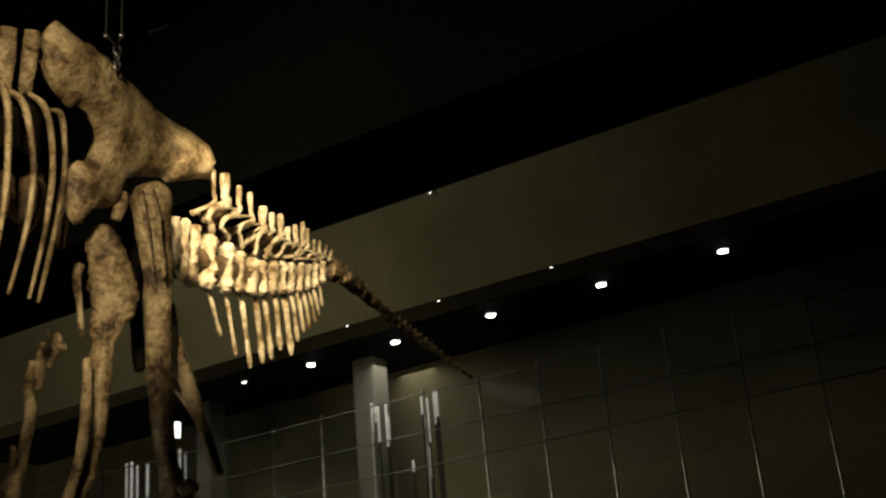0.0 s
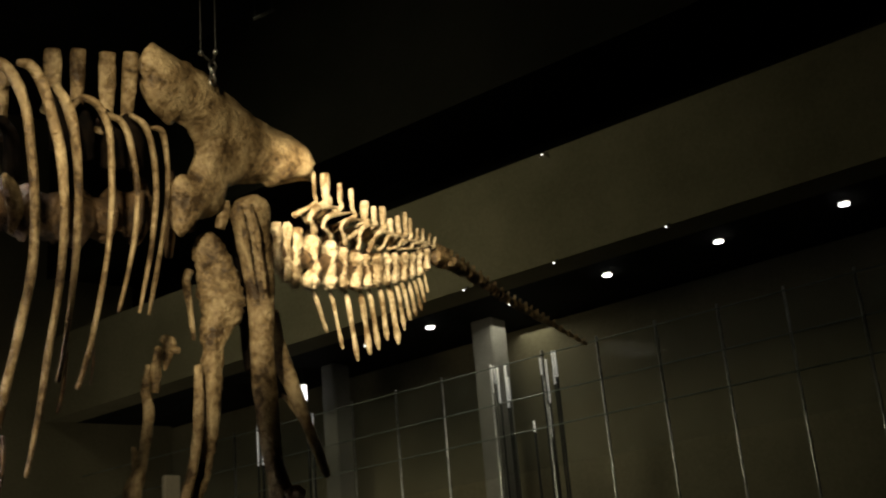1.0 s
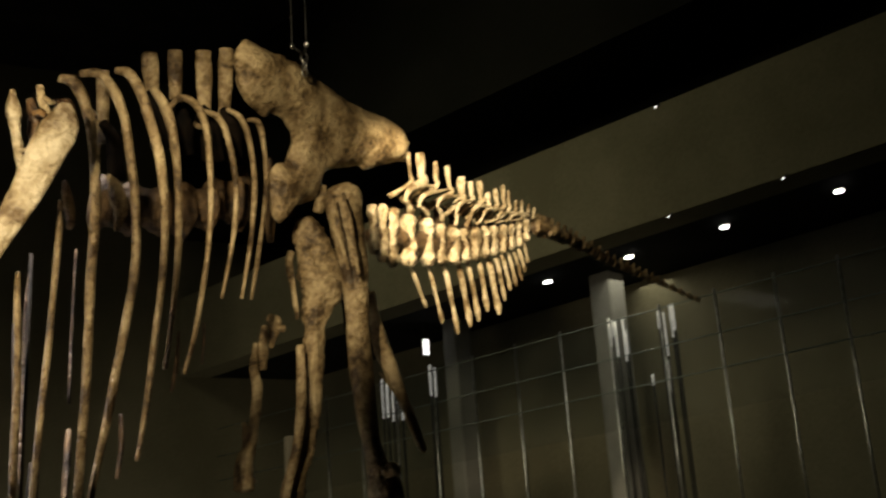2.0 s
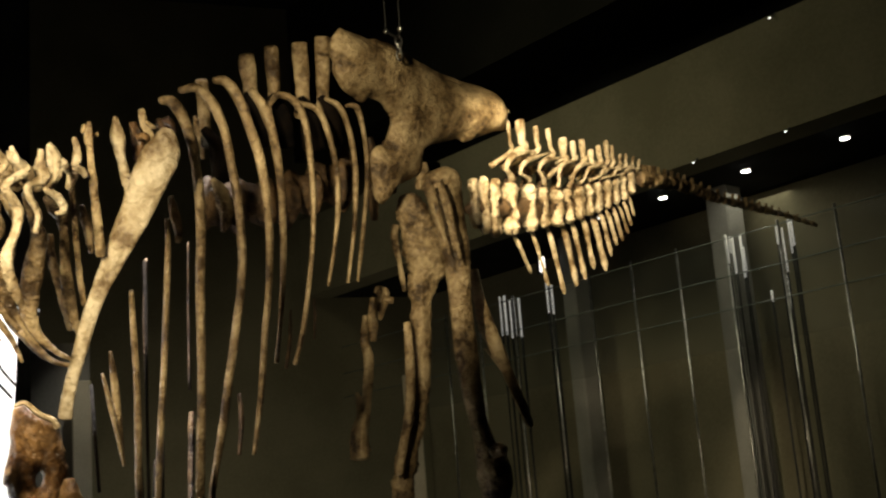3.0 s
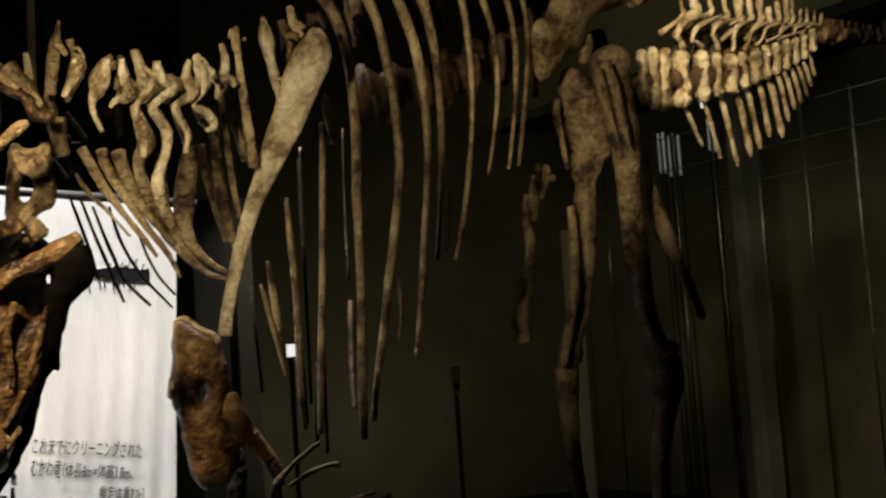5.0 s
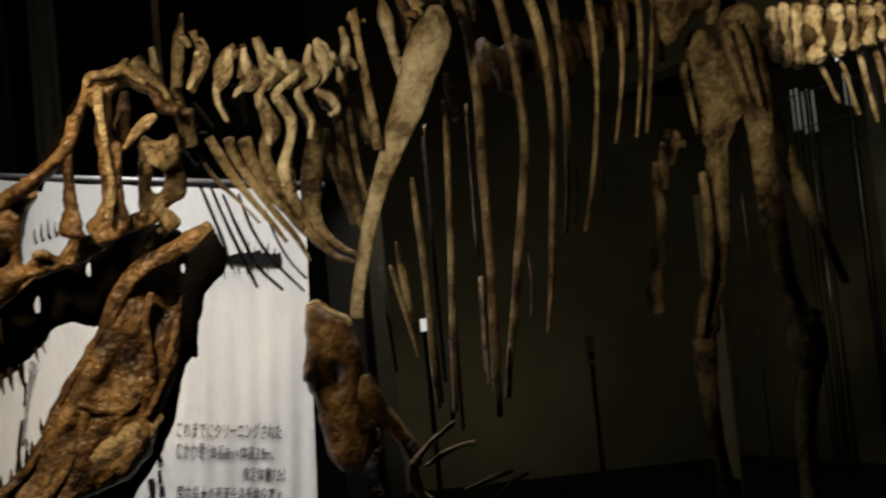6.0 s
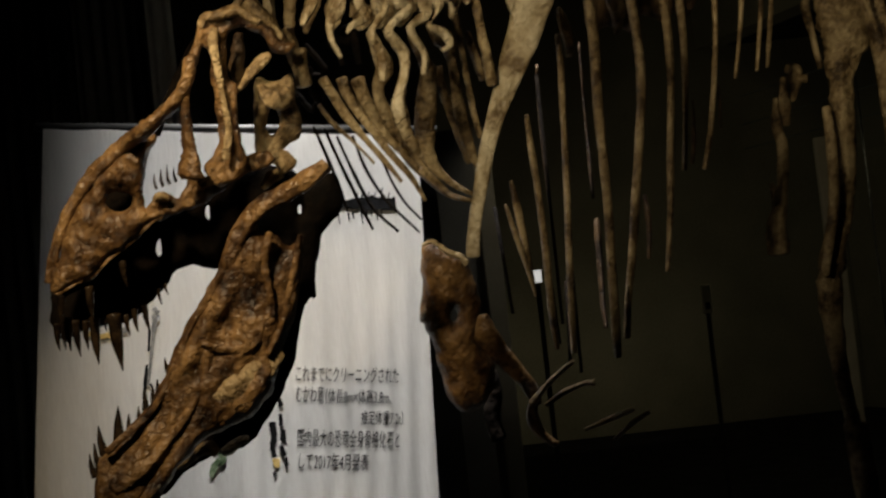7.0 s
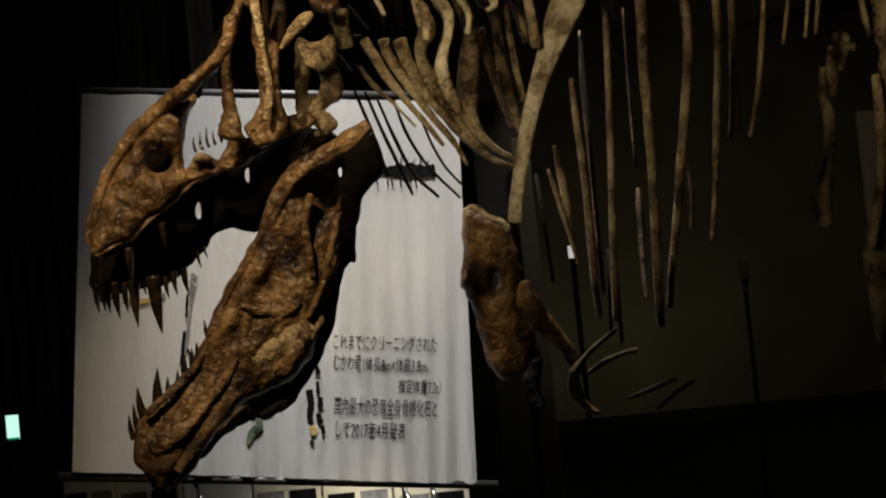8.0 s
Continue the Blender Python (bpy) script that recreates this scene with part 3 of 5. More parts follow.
    [(0.847, 3.350, 2.880, 0.0071), (0.911, 3.368, 2.865, 0.0102), (0.949, 3.398, 2.803, 0.0103), (0.980, 3.442, 2.700, 0.0093), (0.988, 3.476, 2.599, 0.0093), (0.977, 3.501, 2.479, 0.0072), (0.951, 3.512, 2.345, 0.0051)],
    [(0.956, 3.429, 2.929, 0.0072), (1.004, 3.445, 2.906, 0.0104), (1.039, 3.476, 2.843, 0.0094), (1.064, 3.519, 2.745, 0.0094), (1.069, 3.556, 2.643, 0.0094), (1.063, 3.580, 2.536, 0.0073), (1.037, 3.594, 2.372, 0.0052)],
    [(1.043, 3.513, 2.939, 0.0052), (1.081, 3.518, 2.936, 0.0094), (1.108, 3.551, 2.872, 0.0073), (1.128, 3.598, 2.772, 0.0074), (1.126, 3.639, 2.648, 0.0074), (1.109, 3.664, 2.501, 0.0073), (1.091, 3.670, 2.392, 0.0052)],
    [(0.390, 2.896, 2.388, 0.0068), (0.394, 2.936, 2.303, 0.0087), (0.393, 2.996, 2.172, 0.0088), (0.391, 3.043, 2.051, 0.0089), (0.385, 3.088, 1.913, 0.009), (0.380, 3.132, 1.776, 0.0091), (0.376, 3.172, 1.652, 0.0071)],
    [(0.303, 2.937, 2.217, 0.0059), (0.309, 2.972, 2.141, 0.0089), (0.317, 3.011, 2.048, 0.0089), (0.324, 3.055, 1.928, 0.009), (0.327, 3.105, 1.779, 0.0091), (0.330, 3.126, 1.710, 0.0071), (0.334, 3.138, 1.668, 0.0061)],
    [(0.254, 2.984, 2.075, 0.004), (0.266, 3.015, 1.996, 0.009), (0.278, 3.047, 1.902, 0.007), (0.289, 3.077, 1.806, 0.0041)],
    [(0.235, 2.991, 2.021, 0.004), (0.256, 3.018, 1.941, 0.007), (0.276, 3.043, 1.860, 0.0061), (0.288, 3.060, 1.802, 0.0041)],
]
for rows in ribs:
    bone("trunk_rib", rows, BONE, flat=1.3, rough=0.08, sides=10)
# Far ribs toned down to umber in place of the far side's shade.
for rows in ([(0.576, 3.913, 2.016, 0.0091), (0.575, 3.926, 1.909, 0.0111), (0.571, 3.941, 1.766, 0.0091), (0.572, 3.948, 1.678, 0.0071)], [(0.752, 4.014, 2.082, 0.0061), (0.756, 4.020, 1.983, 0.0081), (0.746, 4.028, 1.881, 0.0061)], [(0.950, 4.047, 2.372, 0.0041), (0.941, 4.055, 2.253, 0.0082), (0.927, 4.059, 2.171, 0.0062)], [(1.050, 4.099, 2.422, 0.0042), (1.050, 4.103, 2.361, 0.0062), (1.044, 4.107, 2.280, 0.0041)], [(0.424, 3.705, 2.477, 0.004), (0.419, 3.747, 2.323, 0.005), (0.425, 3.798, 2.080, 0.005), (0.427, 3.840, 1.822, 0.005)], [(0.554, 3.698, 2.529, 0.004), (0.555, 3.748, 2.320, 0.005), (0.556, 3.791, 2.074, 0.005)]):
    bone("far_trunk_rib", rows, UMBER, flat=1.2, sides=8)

# back vertebrae: spine above, process plate, body below
for i, (top, foot, low, w) in enumerate([
        ((0.515, 3.078, 2.830), (0.539, 3.181, 2.723), (0.601, 3.375, 2.561), 9),
        ((0.663, 3.181, 2.954), (0.682, 3.239, 2.878), (0.718, 3.473, 2.596), 12),
        ((0.755, 3.279, 3.024), (0.776, 3.350, 2.917), (0.815, 3.585, 2.625), 11),
        ((0.861, 3.357, 3.075), (0.885, 3.441, 2.938), (0.912, 3.663, 2.682), 13),
        ((0.951, 3.421, 3.128), (0.970, 3.516, 2.971), (1.018, 3.737, 2.745), 12)]):
    top, foot, low = np.array(top), np.array(foot), np.array(low)
    r = w * 3.7 / 2154
    spine = bone("back_vertebra", [(*top, r), (*(top * 0.6 + foot * 0.4), r * 1.05), (*foot, r * 0.9), (*(foot * 0.8 + low * 0.2), r * 1.3)], BONE, flat=0.55, rough=0.12)
    arm = foot * 0.85 + low * 0.15
    # Process in the near-black shade colour, unlike the tan spine it joins.
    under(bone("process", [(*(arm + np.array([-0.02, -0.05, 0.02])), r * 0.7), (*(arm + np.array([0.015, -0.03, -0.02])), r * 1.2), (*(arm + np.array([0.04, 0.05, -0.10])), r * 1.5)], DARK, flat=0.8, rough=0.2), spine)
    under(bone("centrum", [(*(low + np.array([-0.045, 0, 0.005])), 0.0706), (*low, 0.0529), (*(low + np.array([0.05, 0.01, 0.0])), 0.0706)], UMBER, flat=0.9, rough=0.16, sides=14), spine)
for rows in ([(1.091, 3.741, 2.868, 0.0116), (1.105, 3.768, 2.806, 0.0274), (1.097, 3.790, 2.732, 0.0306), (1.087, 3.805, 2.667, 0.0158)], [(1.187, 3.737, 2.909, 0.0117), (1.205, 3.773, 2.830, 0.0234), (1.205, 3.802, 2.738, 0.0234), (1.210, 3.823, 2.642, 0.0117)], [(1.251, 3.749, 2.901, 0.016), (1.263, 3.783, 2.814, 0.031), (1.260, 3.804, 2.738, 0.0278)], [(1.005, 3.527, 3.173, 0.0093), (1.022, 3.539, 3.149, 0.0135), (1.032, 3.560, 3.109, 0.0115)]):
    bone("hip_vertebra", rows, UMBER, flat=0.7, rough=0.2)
for rows in ([(0.561, 3.229, 2.596, 0.0069), (0.587, 3.246, 2.560, 0.0197), (0.600, 3.265, 2.508, 0.0197), (0.594, 3.282, 2.457, 0.0079)], [(0.409, 2.968, 2.467, 0.0058), (0.421, 2.986, 2.427, 0.0135), (0.431, 3.008, 2.380, 0.0116), (0.428, 3.017, 2.360, 0.0058)], [(0.515, 3.223, 2.779, 0.0049), (0.527, 3.236, 2.750, 0.0118), (0.538, 3.256, 2.698, 0.0079), (0.540, 3.266, 2.668, 0.0049)]):
    bone("vertebra_wing", rows, BONE, flat=0.6, rough=0.2)

# shoulder and arm
bone("shoulder_blade", [(0.374, 2.742, 2.570, 0.0137), (0.370, 2.752, 2.538, 0.0333), (0.362, 2.762, 2.508, 0.0430), (0.334, 2.781, 2.446, 0.0421), (0.308, 2.800, 2.384, 0.0372), (0.277, 2.817, 2.321, 0.0323), (0.248, 2.832, 2.260, 0.0254), (0.219, 2.845, 2.196, 0.0205), (0.197, 2.857, 2.134, 0.0186), (0.180, 2.866, 2.072, 0.0176), (0.163, 2.874, 2.008, 0.0166), (0.149, 2.881, 1.948, 0.0166), (0.143, 2.884, 1.907, 0.0166)], PALE, label="cream strap-shaped shoulder blade, smooth and pale", flat=0.35, steps=7, sides=16, rough=0.05)
flat_bone("coracoid", [(0.029, 2.966, 1.938), (0.053, 2.958, 1.955), (0.084, 2.962, 1.929), (0.119, 2.964, 1.910), (0.136, 2.973, 1.872), (0.149, 2.985, 1.825), (0.152, 2.996, 1.782), (0.144, 3.009, 1.738), (0.148, 3.020, 1.693), (0.168, 3.026, 1.659), (0.173, 3.033, 1.628), (0.156, 3.040, 1.588), (0.127, 3.046, 1.554), (0.091, 3.049, 1.546), (0.063, 3.049, 1.564), (0.048, 3.044, 1.606), (0.039, 3.035, 1.661), (0.030, 3.023, 1.722), (0.016, 3.014, 1.764), (0.007, 3.010, 1.784), (0.019, 2.995, 1.837)], 0.045, BROWN, label="brown plate-like shoulder bone with pits", holes=[[(0.082, 3.002, 1.788), (0.093, 3.000, 1.793), (0.095, 3.004, 1.774), (0.085, 3.009, 1.759), (0.079, 3.007, 1.770)]], cell=0.016, relief=0.016, rim=0.06)
bone("coracoid_lip", [(0.032, 2.935, 1.945, 0.0039), (0.056, 2.930, 1.950, 0.0058), (0.085, 2.935, 1.925, 0.0068), (0.117, 2.936, 1.909, 0.0068), (0.129, 2.939, 1.892, 0.0068)], PALE)
bone("upper_arm", [(0.154, 2.952, 1.769, 0.0117), (0.159, 2.961, 1.729, 0.0245), (0.177, 2.970, 1.687, 0.0226), (0.202, 2.975, 1.653, 0.0178), (0.226, 2.979, 1.621, 0.0158), (0.247, 2.980, 1.587, 0.0158), (0.254, 2.983, 1.551, 0.0119)], BROWN, label="short brown upper arm bone")
bone("forearm", [(0.243, 2.964, 1.554, 0.0109), (0.271, 2.956, 1.586, 0.0079), (0.305, 2.944, 1.615, 0.0069), (0.346, 2.928, 1.645, 0.0049)], BONE)
bone("forearm", [(0.276, 2.979, 1.547, 0.005), (0.321, 2.967, 1.573, 0.0069), (0.367, 2.952, 1.589, 0.0049), (0.390, 2.943, 1.588, 0.0069)], BONE)
bone("forearm", [(0.250, 2.983, 1.563, 0.0109), (0.242, 2.987, 1.523, 0.0139), (0.257, 2.985, 1.483, 0.0109), (0.291, 2.976, 1.454, 0.008)], BROWN)
bone("hand_bone", [(0.360, 2.960, 1.484, 0.005), (0.412, 2.942, 1.502, 0.0069), (0.468, 2.921, 1.521, 0.0049)], BONE)
bone("hand_bone", [(0.421, 2.940, 1.456, 0.0049), (0.462, 2.925, 1.490, 0.0049), (0.502, 2.908, 1.513, 0.0039)], BONE)
# Far arm takes the near-black colour that paints far-side shade.
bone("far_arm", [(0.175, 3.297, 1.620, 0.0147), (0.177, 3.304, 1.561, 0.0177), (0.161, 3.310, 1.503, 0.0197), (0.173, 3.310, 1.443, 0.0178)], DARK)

# neck
neck = [
    ([(-0.200, 2.726, 2.434, 0.0147), (-0.193, 2.702, 2.477, 0.0146), (-0.182, 2.677, 2.521, 0.0135), (-0.170, 2.652, 2.568, 0.0039)], BONE),
    ([(-0.168, 2.733, 2.417, 0.0068), (-0.156, 2.713, 2.447, 0.0155), (-0.139, 2.687, 2.486, 0.0183), (-0.146, 2.678, 2.511, 0.0067), (-0.151, 2.670, 2.532, 0.0106)], BONE),
    ([(-0.113, 2.732, 2.419, 0.0077), (-0.099, 2.713, 2.447, 0.0183), (-0.085, 2.692, 2.481, 0.0134), (-0.069, 2.679, 2.499, 0.0057)], BONE),
    ([(-0.051, 2.693, 2.502, 0.0076), (-0.050, 2.708, 2.467, 0.0134), (-0.043, 2.723, 2.434, 0.0239), (-0.059, 2.736, 2.419, 0.0106)], BONE),
    ([(-0.022, 2.682, 2.512, 0.0076), (-0.013, 2.695, 2.476, 0.0124), (-0.001, 2.708, 2.444, 0.0248), (-0.015, 2.728, 2.412, 0.0105)], PALE),
    ([(0.023, 2.701, 2.491, 0.0076), (0.026, 2.714, 2.461, 0.0133), (0.042, 2.721, 2.441, 0.0228), (0.028, 2.737, 2.415, 0.0124)], PALE),
    ([(0.090, 2.699, 2.493, 0.0057), (0.081, 2.716, 2.459, 0.0123), (0.089, 2.727, 2.434, 0.019), (0.072, 2.741, 2.413, 0.0076)], PALE),
    ([(0.105, 2.702, 2.505, 0.0066), (0.120, 2.718, 2.466, 0.0199), (0.108, 2.743, 2.419, 0.0076)], PALE),
    ([(0.161, 2.698, 2.527, 0.0056), (0.168, 2.712, 2.491, 0.0104), (0.160, 2.731, 2.452, 0.0151), (0.147, 2.748, 2.419, 0.0066)], PALE),
    ([(0.259, 2.778, 2.609, 0.0056), (0.265, 2.794, 2.562, 0.017), (0.275, 2.812, 2.517, 0.0123), (0.286, 2.832, 2.473, 0.0095), (0.297, 2.851, 2.433, 0.0086)], PALE),
    ([(0.323, 2.810, 2.643, 0.0066), (0.333, 2.821, 2.607, 0.0094), (0.350, 2.831, 2.579, 0.0085)], BONE),
    ([(0.306, 2.849, 2.621, 0.0076), (0.318, 2.861, 2.581, 0.0142), (0.322, 2.880, 2.536, 0.0114)], BROWN),
    ([(0.370, 2.896, 2.644, 0.0085), (0.387, 2.899, 2.638, 0.0171), (0.405, 2.897, 2.645, 0.0142)], BROWN),
]
for rows, m in neck:
    body = bone("neck_vertebra", rows, m, flat=0.5, rough=0.22, lump=22)
    x, y, z, r = rows[-2]
    for s in (1,):
        q = [(x, y - 0.02, z, r * 0.55), (x + s * 0.014, y - 0.035, z - random.uniform(0.0, 0.02), r * 0.6), (x + s * 0.024, y - 0.03, z - random.uniform(0.0, 0.03), r * 0.4)]
        under(bone("process", q, m, rough=0.25, lump=30, sides=8), body)
neck_arches = [
    [(0.024, 2.475, 2.428, 0.0052), (0.033, 2.491, 2.403, 0.0085), (0.051, 2.513, 2.390, 0.0098), (0.018, 2.487, 2.356, 0.0084), (0.013, 2.486, 2.338, 0.0078), (0.037, 2.518, 2.306, 0.0098), (0.033, 2.524, 2.262, 0.0085), (0.014, 2.516, 2.203, 0.0110), (0.028, 2.541, 2.143, 0.0117), (0.048, 2.566, 2.105, 0.0053)],
    [(0.083, 2.531, 2.442, 0.0046), (0.084, 2.542, 2.408, 0.0086), (0.089, 2.552, 2.385, 0.0100), (0.057, 2.526, 2.359, 0.0079), (0.059, 2.533, 2.341, 0.0079), (0.078, 2.560, 2.307, 0.0093), (0.072, 2.562, 2.268, 0.0079)],
    [(-0.014, 2.428, 2.442, 0.0045), (-0.004, 2.450, 2.406, 0.0090), (0.011, 2.472, 2.387, 0.0097), (-0.013, 2.454, 2.351, 0.0077), (-0.020, 2.453, 2.328, 0.0077), (-0.007, 2.474, 2.298, 0.0096), (-0.011, 2.480, 2.248, 0.0077)],
    [(-0.039, 2.405, 2.422, 0.0051), (-0.035, 2.420, 2.387, 0.0095), (-0.027, 2.436, 2.364, 0.0089), (-0.055, 2.408, 2.342, 0.0069), (-0.064, 2.400, 2.330, 0.0044)],
    [(0.100, 2.543, 2.458, 0.0053), (0.117, 2.566, 2.434, 0.0101), (0.112, 2.572, 2.395, 0.0067), (0.093, 2.561, 2.365, 0.0067), (0.122, 2.591, 2.352, 0.0115), (0.131, 2.605, 2.329, 0.0095), (0.116, 2.593, 2.318, 0.0047)],
    [(-0.065, 2.377, 2.414, 0.0056), (-0.075, 2.377, 2.371, 0.0112), (-0.091, 2.364, 2.344, 0.0074), (-0.093, 2.369, 2.315, 0.0049), (-0.080, 2.393, 2.283, 0.0044)],
    [(-0.120, 2.312, 2.397, 0.0073), (-0.112, 2.326, 2.384, 0.0104), (-0.132, 2.311, 2.345, 0.0091), (-0.138, 2.306, 2.330, 0.0048)],
]
for rows in neck_arches:
    bone("neck_arch", rows, PALE, flat=0.7, rough=0.24, lump=24, sides=12)
low_necks = [
    [(-0.208, 2.778, 2.440, 0.0127), (-0.207, 2.796, 2.405, 0.0167), (-0.206, 2.813, 2.371, 0.0128)],
    [(-0.030, 2.764, 2.411, 0.0096), (-0.019, 2.780, 2.375, 0.0135), (-0.009, 2.801, 2.337, 0.0203), (-0.029, 2.828, 2.298, 0.0136), (-0.023, 2.855, 2.249, 0.0166), (-0.006, 2.880, 2.198, 0.0128), (0.021, 2.904, 2.139, 0.0069)],
    [(0.005, 2.754, 2.412, 0.0105), (0.018, 2.765, 2.388, 0.0125), (0.035, 2.784, 2.348, 0.0106), (0.031, 2.803, 2.319, 0.0106), (0.017, 2.834, 2.271, 0.0175), (0.012, 2.867, 2.216, 0.0235), (0.018, 2.892, 2.165, 0.0197), (0.053, 2.913, 2.109, 0.0129), (0.104, 2.928, 2.056, 0.007), (0.157, 2.928, 2.033, 0.004)],
    [(0.054, 2.764, 2.414, 0.0076), (0.066, 2.784, 2.375, 0.0105), (0.083, 2.809, 2.328, 0.0154), (0.077, 2.840, 2.278, 0.0223), (0.065, 2.878, 2.216, 0.0225), (0.064, 2.907, 2.158, 0.0177), (0.087, 2.927, 2.109, 0.0099), (0.125, 2.937, 2.072, 0.006), (0.160, 2.939, 2.052, 0.004)],
    [(0.098, 2.770, 2.408, 0.0067), (0.125, 2.780, 2.384, 0.02), (0.138, 2.799, 2.349, 0.0105), (0.144, 2.834, 2.288, 0.0106), (0.148, 2.869, 2.226, 0.0136), (0.160, 2.901, 2.161, 0.0128), (0.179, 2.922, 2.107, 0.0069)],
    [(0.112, 2.833, 2.332, 0.0067), (0.113, 2.855, 2.293, 0.0106), (0.126, 2.880, 2.248, 0.0126), (0.143, 2.908, 2.190, 0.0137), (0.160, 2.937, 2.124, 0.0099)],
    [(0.154, 2.739, 2.436, 0.0076), (0.160, 2.767, 2.383, 0.0076), (0.168, 2.808, 2.311, 0.0077), (0.177, 2.849, 2.235, 0.0078), (0.189, 2.881, 2.172, 0.0069)],
    [(0.193, 2.676, 2.558, 0.0056), (0.195, 2.702, 2.488, 0.0075), (0.205, 2.742, 2.405, 0.0095), (0.214, 2.778, 2.338, 0.0105), (0.223, 2.812, 2.276, 0.0106)],
    [(0.180, 2.711, 2.544, 0.0056), (0.185, 2.705, 2.558, 0.0056), (0.188, 2.719, 2.519, 0.0038)],
    [(0.196, 2.710, 2.541, 0.0038), (0.213, 2.710, 2.541, 0.0056)],
    [(0.182, 2.827, 2.402, 0.0057), (0.195, 2.849, 2.358, 0.0124), (0.208, 2.879, 2.301, 0.0087)],
]
for rows in low_necks:
    bone("neck_rib", rows, BONE, flat=0.6, rough=0.16, lump=22)
# Processes behind the neck, shade painted in with near-black.
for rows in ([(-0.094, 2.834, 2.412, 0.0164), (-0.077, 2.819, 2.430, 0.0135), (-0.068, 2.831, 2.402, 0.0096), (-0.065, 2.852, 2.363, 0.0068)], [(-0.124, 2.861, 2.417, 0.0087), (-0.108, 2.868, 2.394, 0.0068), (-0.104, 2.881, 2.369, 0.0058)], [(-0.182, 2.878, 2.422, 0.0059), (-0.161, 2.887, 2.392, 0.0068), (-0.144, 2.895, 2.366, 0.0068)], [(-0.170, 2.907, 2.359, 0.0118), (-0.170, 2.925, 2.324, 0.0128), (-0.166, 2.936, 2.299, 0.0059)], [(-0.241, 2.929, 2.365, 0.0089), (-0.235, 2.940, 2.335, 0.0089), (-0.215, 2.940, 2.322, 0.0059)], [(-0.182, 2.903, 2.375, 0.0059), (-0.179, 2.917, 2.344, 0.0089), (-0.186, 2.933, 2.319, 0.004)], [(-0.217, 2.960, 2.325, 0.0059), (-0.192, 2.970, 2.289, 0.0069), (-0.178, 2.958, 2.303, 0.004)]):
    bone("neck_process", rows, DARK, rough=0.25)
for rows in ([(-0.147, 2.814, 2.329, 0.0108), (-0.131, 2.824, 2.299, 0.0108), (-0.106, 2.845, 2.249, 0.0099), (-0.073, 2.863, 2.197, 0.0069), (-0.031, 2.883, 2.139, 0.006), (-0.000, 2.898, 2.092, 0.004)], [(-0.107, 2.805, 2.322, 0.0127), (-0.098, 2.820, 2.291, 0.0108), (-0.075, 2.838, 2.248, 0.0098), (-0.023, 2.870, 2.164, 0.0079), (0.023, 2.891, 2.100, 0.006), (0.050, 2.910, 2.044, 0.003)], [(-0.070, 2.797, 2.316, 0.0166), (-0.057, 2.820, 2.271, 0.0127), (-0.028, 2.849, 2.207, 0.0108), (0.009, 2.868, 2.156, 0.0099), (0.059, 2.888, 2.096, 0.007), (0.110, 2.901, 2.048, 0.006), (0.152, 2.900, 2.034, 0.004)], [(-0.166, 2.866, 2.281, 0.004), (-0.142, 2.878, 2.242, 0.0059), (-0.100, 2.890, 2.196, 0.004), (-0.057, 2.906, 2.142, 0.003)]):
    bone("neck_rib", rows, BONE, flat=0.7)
# Far neck ribs blackened to read as unlit silhouettes before the banner.
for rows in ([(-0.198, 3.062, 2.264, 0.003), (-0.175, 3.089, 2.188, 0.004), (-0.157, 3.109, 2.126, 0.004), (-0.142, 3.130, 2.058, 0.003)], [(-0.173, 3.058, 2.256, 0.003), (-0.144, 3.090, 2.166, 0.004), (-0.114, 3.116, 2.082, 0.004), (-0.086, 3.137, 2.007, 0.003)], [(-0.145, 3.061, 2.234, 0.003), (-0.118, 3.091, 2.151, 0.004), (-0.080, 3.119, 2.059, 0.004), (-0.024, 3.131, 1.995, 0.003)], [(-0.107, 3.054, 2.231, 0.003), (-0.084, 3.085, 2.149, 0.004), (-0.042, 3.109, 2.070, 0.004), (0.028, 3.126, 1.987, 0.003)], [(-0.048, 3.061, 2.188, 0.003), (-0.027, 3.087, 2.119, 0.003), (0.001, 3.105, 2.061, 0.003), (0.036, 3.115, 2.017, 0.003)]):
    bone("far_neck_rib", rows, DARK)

# skull: arches, bars and plates
skull = flat_bone("skull", [(-0.498, 2.654, 2.218), (-0.543, 2.657, 2.202), (-0.597, 2.662, 2.167), (-0.642, 2.668, 2.125), (-0.676, 2.672, 2.085), (-0.704, 2.677, 2.036), (-0.727, 2.680, 1.983), (-0.743, 2.682, 1.940), (-0.742, 2.685, 1.913), (-0.695, 2.694, 1.929), (-0.650, 2.700, 1.942), (-0.625, 2.699, 1.978), (-0.588, 2.702, 1.991), (-0.552, 2.700, 2.021), (-0.523, 2.698, 2.045), (-0.463, 2.698, 2.056), (-0.469, 2.694, 2.075), (-0.522, 2.692, 2.071), (-0.541, 2.689, 2.082), (-0.530, 2.678, 2.129), (-0.514, 2.668, 2.173), (-0.493, 2.657, 2.209)], 0.035, BROWN, label="brown skull with fenestrae and a pitted glossy snout", holes=[[(-0.614, 2.679, 2.091), (-0.603, 2.676, 2.110), (-0.580, 2.679, 2.111), (-0.559, 2.683, 2.101), (-0.564, 2.686, 2.082), (-0.580, 2.688, 2.072), (-0.602, 2.685, 2.074)]], cell=0.008, relief=0.013, rim=0.04, lump=24)


def skull_bone(name, rows, m=BROWN, **how):
    how.setdefault("rough", 0.26)
    how.setdefault("lump", 30)
    return under(bone(name, rows, m, **how), skull)


def skull_plate(name, rows, thick, m=BROWN, **how):
